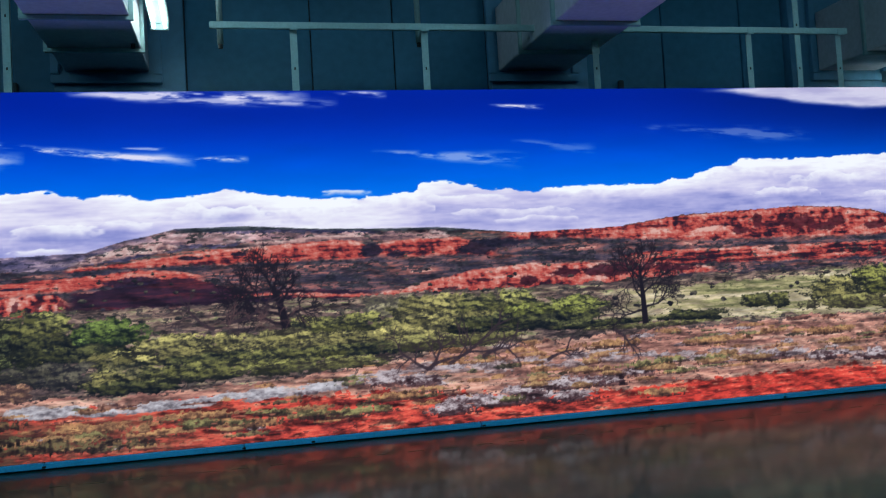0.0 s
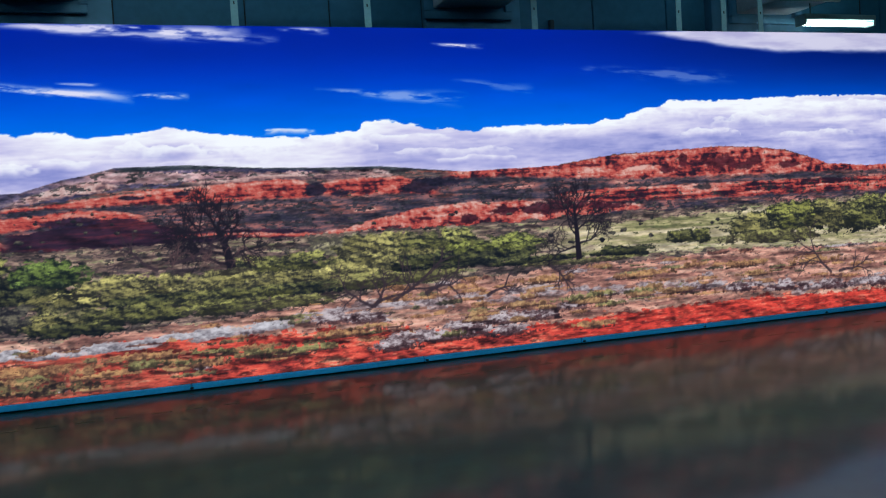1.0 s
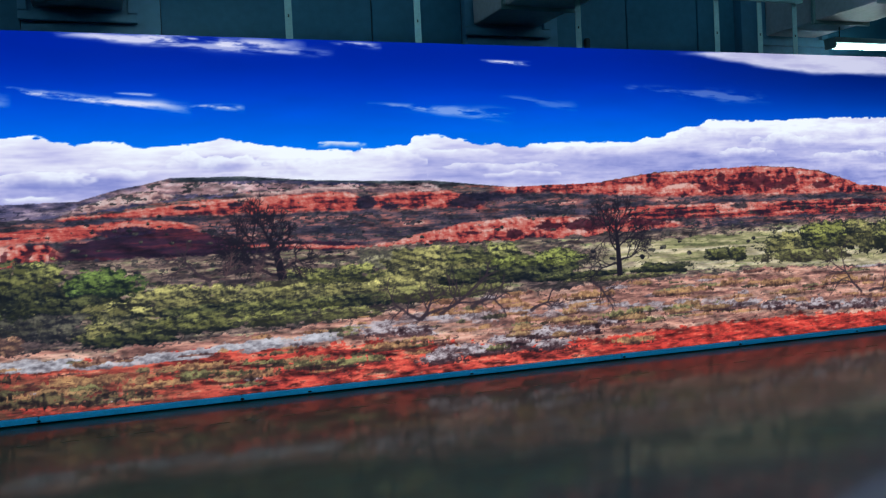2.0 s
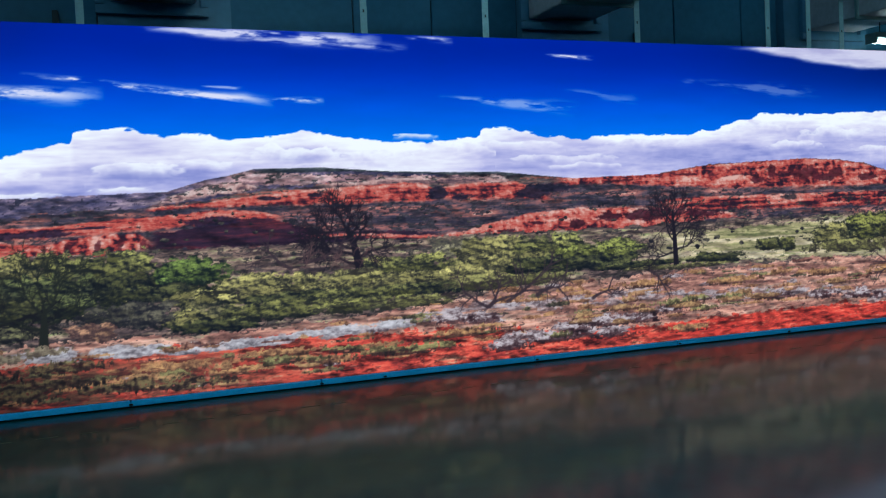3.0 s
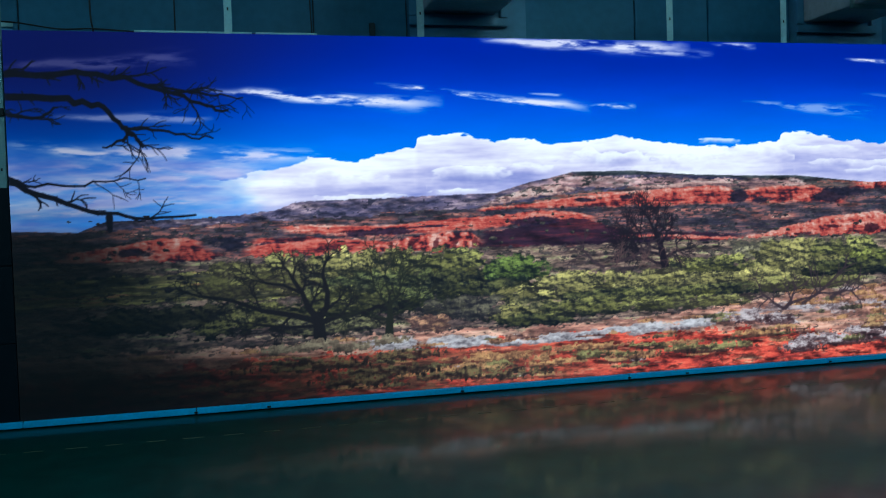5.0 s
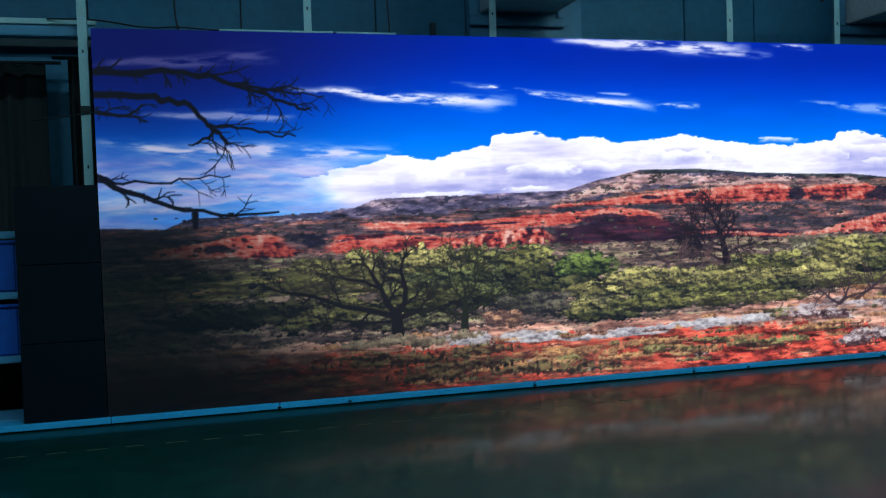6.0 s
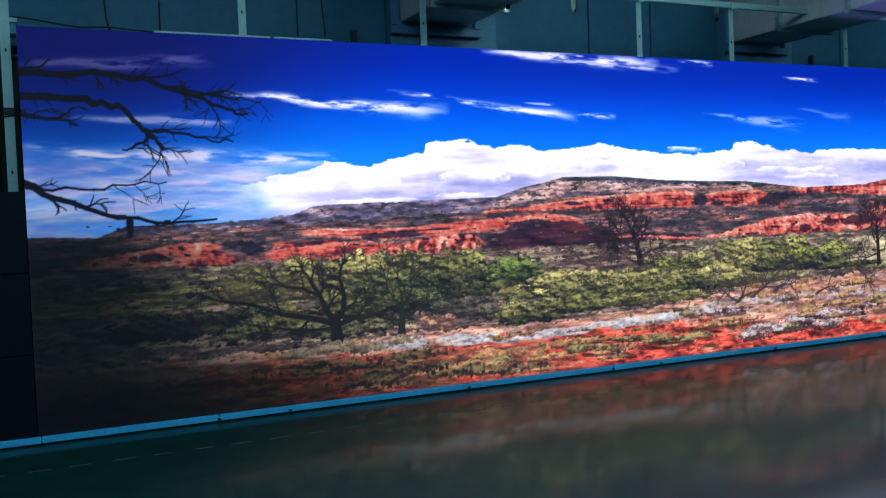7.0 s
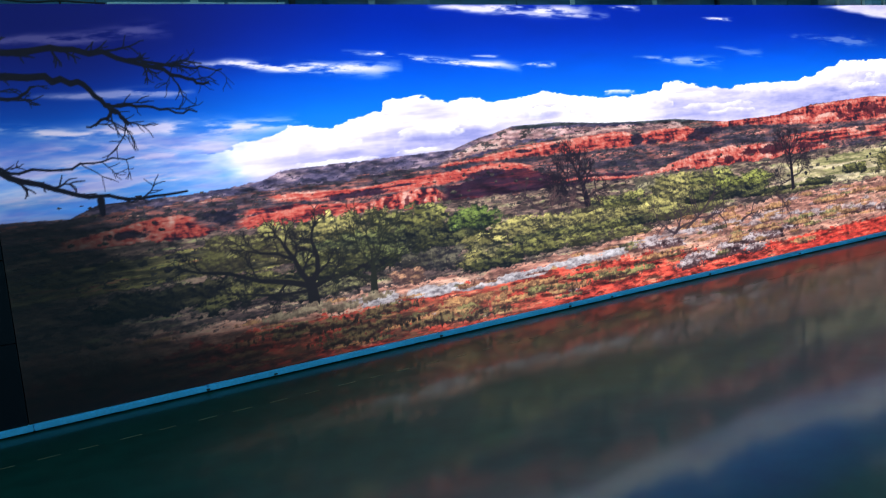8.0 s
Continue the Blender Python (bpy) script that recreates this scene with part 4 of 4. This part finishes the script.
# ---- base rail under the screen ----
base_rail = thing("base_rail", (1.4, SY, FZ), "pale painted steel base rail on the floor under the screen", "rail")
cuts = [-5.6, -4.95, -4.2, -3.17, -1.4, -0.15, 1.5, 2.8, 3.95, 5.4, 6.6, 7.6]
for a, b in zip(cuts, cuts[1:]):
    part("rail_segment", box(bmesh.new(), a + 0.002, b - 0.002, SY - 0.03, SY + 0.12, 0.080, 0.118, 0.004), RAIL_M, base_rail)
part("kick_strip", box(bmesh.new(), -5.6, 7.6, SY + 0.0, SY + 0.10, FZ, 0.079), DUST_M, base_rail, "grey recess strip at the floor")
for x in (-3.17, -2.71, -1.4, -0.15, 0.31, 1.52, 2.82, 3.94, 5.2):
    part("clip", box(bmesh.new(), x - 0.012, x + 0.012, SY - 0.034, SY - 0.028, 0.087, 0.098, 0.002), DARK_M, base_rail, "dark joint clip")

# dark blank column beside the picture
blank = thing("blank_cabinet", (-4.46, SY, 0.118), "unlit black cabinet column beside the picture", "cabinet")
for k, (za, zb) in enumerate(((0.118, 0.60), (0.603, 1.08), (1.083, 1.56))):
    part("panel", box(bmesh.new(), -4.70, LEFT - 0.004, SY - 0.004, SY + 0.10, za, zb, 0.003), BLACK_M, blank)

# thin pale strip on top of the screen, stands in for light on its lip
strip = thing("edge_strip", (-2.9, SY, ZT), "pale edge strip where the screen's top lip catches light", "trim")
for a, b in ((-3.45, -3.0), (-3.0, -2.72), (-2.70, -2.3)):
    part("strip_piece", box(bmesh.new(), a, b - 0.004, SY - 0.004, SY + 0.06, ZT, ZT + 0.012, 0.002), STEEL_M, strip)

# ---- steel uprights and the tie bar behind the screen ----
def upright(x, y, z0, z1, w=0.05):
    post = thing("steel_upright", (x, y, z0), "pale slotted steel upright behind the screen", "post", "uprights behind the screen")
    bm = box(bmesh.new(), x - w / 2, x + w / 2, y, y + 0.004, z0, z1)
    box(bm, x + w / 2 - 0.004, x + w / 2, y + 0.0045, y + 0.045, z0, z1)
    part("angle", bm, STEEL_M, post)
    z = z0 + 0.12
    while z < z1 - 0.05:
        part("slot", box(bmesh.new(), x - 0.005, x + 0.005, y - 0.002, y + 0.001, z - 0.010, z + 0.010), DARK_M, post, "dark slot")
        z += 0.36
    return post


for x, z1 in ((-2.87, 4.6), (-1.57, 4.6), (0.33, 2.99), (1.29, 2.99), (2.64, 2.99), (3.97, 2.99), (4.42, 4.6), (4.80, 2.99)):
    upright(x, SY + 0.14, FZ, z1)
edge_post = upright(-4.28, SY + 0.12, 1.56, 4.6, 0.055)
part("clamp", box(bmesh.new(), -4.31, -4.25, SY + 0.105, SY + 0.12, 2.02, 2.06, 0.004), DARK_M, edge_post, "dark clamp")
tie = thing("tie_bar", (2.5, SY + 0.13, 2.98), "pale steel tie bar joining the uprights", "bar")
part("bar", box(bmesh.new(), -0.25, 4.87, SY + 0.105, SY + 0.136, 2.992, 3.04, 0.004), STEEL_M, tie)
for x in (0.33, 1.29, 2.64, 3.97, 4.80):
    part("bracket", box(bmesh.new(), x - 0.03, x + 0.03, SY + 0.097, SY + 0.104, 2.98, 3.03, 0.002), STEEL_M, tie)
for x, za in ((-0.18, 2.93), (-0.78, 2.93), (1.28, 2.95)):
    pipe = thing("hanging_pipe", (x, SY + 0.3, za), "thin pale pipe hanging from the roof", "pipe", "hanging pipes")
    part("pipe", tube(bmesh.new(), (x, SY + 0.3, za), (x, SY + 0.3, 4.6), 0.022), STEEL_M, pipe, smooth=True)
    part("plug", tube(bmesh.new(), (x, SY + 0.3, za - 0.03), (x, SY + 0.3, za), 0.016), DARK_M, pipe)

# ---- wall panels ----
seams = [-8.0, -6.6, -5.4, -4.35, -3.25, -2.2, -1.45, -0.46, 0.55, 1.25, 2.07, 2.97, 3.75, 4.55, 5.0, 6.1, 7.2, 8.6, 9.8, 11.0]
light_bays = {(-1.45, -0.46), (2.07, 2.97), (5.0, 6.1)}
for a, b in zip(seams, seams[1:]):
    pale = (a, b) in light_bays
    depth = 0.12 if pale else 0.03
    part("wall_panel", box(bmesh.new(), a + 0.006, b - 0.006, NORTH - depth, NORTH - 0.004, FZ, 4.58, 0.004), PILASTER_M if pale else WALL_M, wall,
         "lighter boarded bay" if pale else "")
tagged(part("ledge", box(bmesh.new(), -8, 11, NORTH - 0.17, NORTH - 0.13, 2.60, 2.66, 0.004), WALL_DARK), "dark cable ledge along the wall", "ledge", kind="structure")

# ---- air ducts ----
def duct(x, w, z, out):
    d = thing("air_duct", (x, NORTH - 0.13, z), "grey sheet-metal air duct coming out of the wall", "duct", "air ducts over the screen")
    y0, y1 = NORTH - 0.13, out
    part("trunk", box(bmesh.new(), x - w / 2, x + w / 2, y1, y0, z, z + 0.55, 0.006), DUCT_M, d, "sheet-metal trunk lit violet from below")
    for y in (y1, y1 + 0.75, y1 + 1.5):
        bm = box(bmesh.new(), x - w / 2 - 0.03, x + w / 2 + 0.03, y, y + 0.03, z - 0.03, z - 0.001, 0.003)
        for s in (-1, 1):
            xa = x + s * (w / 2 + 0.016)
            box(bm, xa - 0.014, xa + 0.014, y, y + 0.03, z - 0.001, z + 0.58, 0.003)
        part("flange", bm, STEEL_M, d)
    f = 0.10
    bm = box(bmesh.new(), x - w / 2 - f, x + w / 2 + f, y0 - 0.05, y0, z - f, z - 0.035, 0.004)
    for s in (-1, 1):
        xa = x + s * (w / 2 + f - 0.03)
        box(bm, xa - 0.03, xa + 0.03, y0 - 0.05, y0, z - 0.03, z + 0.75, 0.004)
    part("wall_frame", bm, PILASTER_M, d, "blue painted frame round the duct")
    return d


for x in (-1.05, 2.45, 5.6):
    duct(x, 0.62, 2.93, 5.65)

# ---- west end: beam, curtain, shelf ----
beam = thing("cross_beam", (-5.4, SY + 0.35, 2.53), "pale box beam above the dark opening", "beam")
part("beam_body", box(bmesh.new(), -7.9, -4.22, SY + 0.3, SY + 0.42, 2.53, 2.62, 0.006), PILASTER_M, beam)
part("cover_strip", box(bmesh.new(), -7.9, -4.21, SY + 0.28, SY + 0.299, 2.60, 2.635, 0.003), STEEL_M, beam)


def curtain(x0, x1, y, z0, z1):
    c = thing("curtain", ((x0 + x1) / 2, y, z0), "dark brown cloth curtain hanging in the opening", "curtain")
    bm = bmesh.new()
    n = 60
    rows = []
    for back in (0, 0.008):
        for z in (z0, z1):
            rows.append([bm.verts.new((x0 + (x1 - x0) * k / n, y + back + 0.035 * math.sin(k * 0.8) * (0.6 + 0.4 * math.sin(k * 0.31)), z)) for k in range(n + 1)])
    for k in range(n):
        bm.faces.new((rows[0][k], rows[0][k + 1], rows[1][k + 1], rows[1][k]))
        bm.faces.new((rows[2][k + 1], rows[2][k], rows[3][k], rows[3][k + 1]))
        bm.faces.new((rows[1][k], rows[1][k + 1], rows[3][k + 1], rows[3][k]))
        bm.faces.new((rows[0][k + 1], rows[0][k], rows[2][k], rows[2][k + 1]))
    part("cloth", bm, CURTAIN_M, c, smooth=True)
    part("rod", tube(bmesh.new(), (x0 - 0.1, y, z1 + 0.01), (x1 + 0.1, y, z1 + 0.01), 0.012), DARK_M, c)


curtain(-4.45, -4.1, SY + 0.75, FZ, 2.46)
curtain(-5.6, -4.62, SY + 0.95, FZ, 2.46)

shelf = thing("shelf_rack", (-5.0, SY + 0.25, FZ), "white shelf rack with blue bins", "shelf")
for z in (0.10, 0.496, 0.893, 1.271):
    part("shelf_board", box(bmesh.new(), -5.6, -4.71, SY + 0.15, SY + 0.5, z - 0.022, z + 0.022, 0.005), PILASTER_M, shelf)
for x in (-5.58, -4.73):
    part("leg", box(bmesh.new(), x - 0.015, x + 0.015, SY + 0.47, SY + 0.50, FZ, 1.36), STEEL_M, shelf)
for z in (0.52, 0.917):
    for x in (-5.52, -5.09):
        b = thing("storage_bin", (x + 0.17, SY + 0.3, z), "deep blue plastic storage bin on the shelf", "bin", "blue bins on the shelf")
        bm = box(bmesh.new(), x, x + 0.36, SY + 0.16, SY + 0.45, z, z + 0.30, 0.012)
        part("tub", bm, BLUE_M, b)
        part("rim", box(bmesh.new(), x - 0.01, x + 0.37, SY + 0.15, SY + 0.46, z + 0.301, z + 0.32, 0.006), BLUE_M, b)
        part("label_plate", box(bmesh.new(), x + 0.12, x + 0.24, SY + 0.154, SY + 0.159, z + 0.12, z + 0.2), PILASTER_M, b, "pale label plate")


# ---- cables ----
def cable(name, points, r, label):
    cu = bpy.data.curves.new(name, "CURVE")
    cu.dimensions, cu.bevel_depth, cu.bevel_resolution = "3D", r, 2
    sp = cu.splines.new("POLY")
    fine = []
    for a, b, c, d in zip([points[0]] + points[:-2], points[:-1], points[1:], points[2:] + [points[-1]]):
        a, b, c, d = Vector(a), Vector(b), Vector(c), Vector(d)
        for k in range(8):
            t = k / 8
            fine.append(0.5 * (2 * b + (c - a) * t + (2 * a - 5 * b + 4 * c - d) * t * t + (3 * b - a - 3 * c + d) * t**3))
    fine.append(Vector(points[-1]))
    sp.points.add(len(fine) - 1)
    for p, v in zip(sp.points, fine):
        p.co = (*v, 1)
    holder = new("temporary", cu)
    me = bpy.data.meshes.new_from_object(holder.evaluated_get(bpy.context.evaluated_depsgraph_get()))
    bpy.data.objects.remove(holder)
    me.materials.append(DARK_M)
    ob = new(name, me)
    return tagged(ob, label, "cable", "cables above the screen")


cable("power_cable", [(-3.72, SY + 0.12, 4.6), (-3.71, SY + 0.12, 3.6), (-3.72, SY + 0.11, 2.75), (-3.70, SY + 0.07, 2.535)], 0.006, "black cable dropping to the top of the screen")
cable("signal_cable", [(-4.5, SY + 0.27, 2.63), (-4.2, SY + 0.14, 2.60), (-3.9, SY + 0.06, 2.545), (-3.7, SY + 0.06, 2.55), (-3.4, SY + 0.06, 2.535), (-2.9, SY + 0.075, 2.54), (-2.2, SY + 0.08, 2.53)], 0.005, "black cable draped along the top of the screen")
cable("signal_cable", [(-2.33, SY + 0.16, 4.6), (-2.34, SY + 0.15, 3.3), (-2.33, SY + 0.06, 2.53)], 0.005, "black cable dropping to the top of the screen")
cable("pull_cord", [(-4.6, SY + 0.2, 1.98), (-4.35, SY + 0.12, 2.0), (-4.13, SY + 0.115, 2.04)], 0.004, "thin cord tied to the upright")
for x in (-1.74, 3.3):
    fan = thing("switch_box", (x, NORTH - 0.07, 2.75), "small black switch box on the wall", "switch box", "switch boxes on the wall")
    part("case", box(bmesh.new(), x - 0.022, x + 0.022, NORTH - 0.08, NORTH - 0.035, 2.70, 2.86, 0.006), WALL_DARK, fan)

# ---- dashed line on the floor ----
line = tagged(new("floor_marking"), "worn dashed tape line on the floor before the screen", "floor marking", kind="structure")
x = -4.9
while x < 7.4:
    a = random.uniform(0.08, 0.12)
    ob = part("dash", box(bmesh.new(), x, x + a, 6.09, 6.10, FZ, FZ + 0.0015), TAPE_M, line)
    x += 0.21 + random.uniform(-0.02, 0.02)
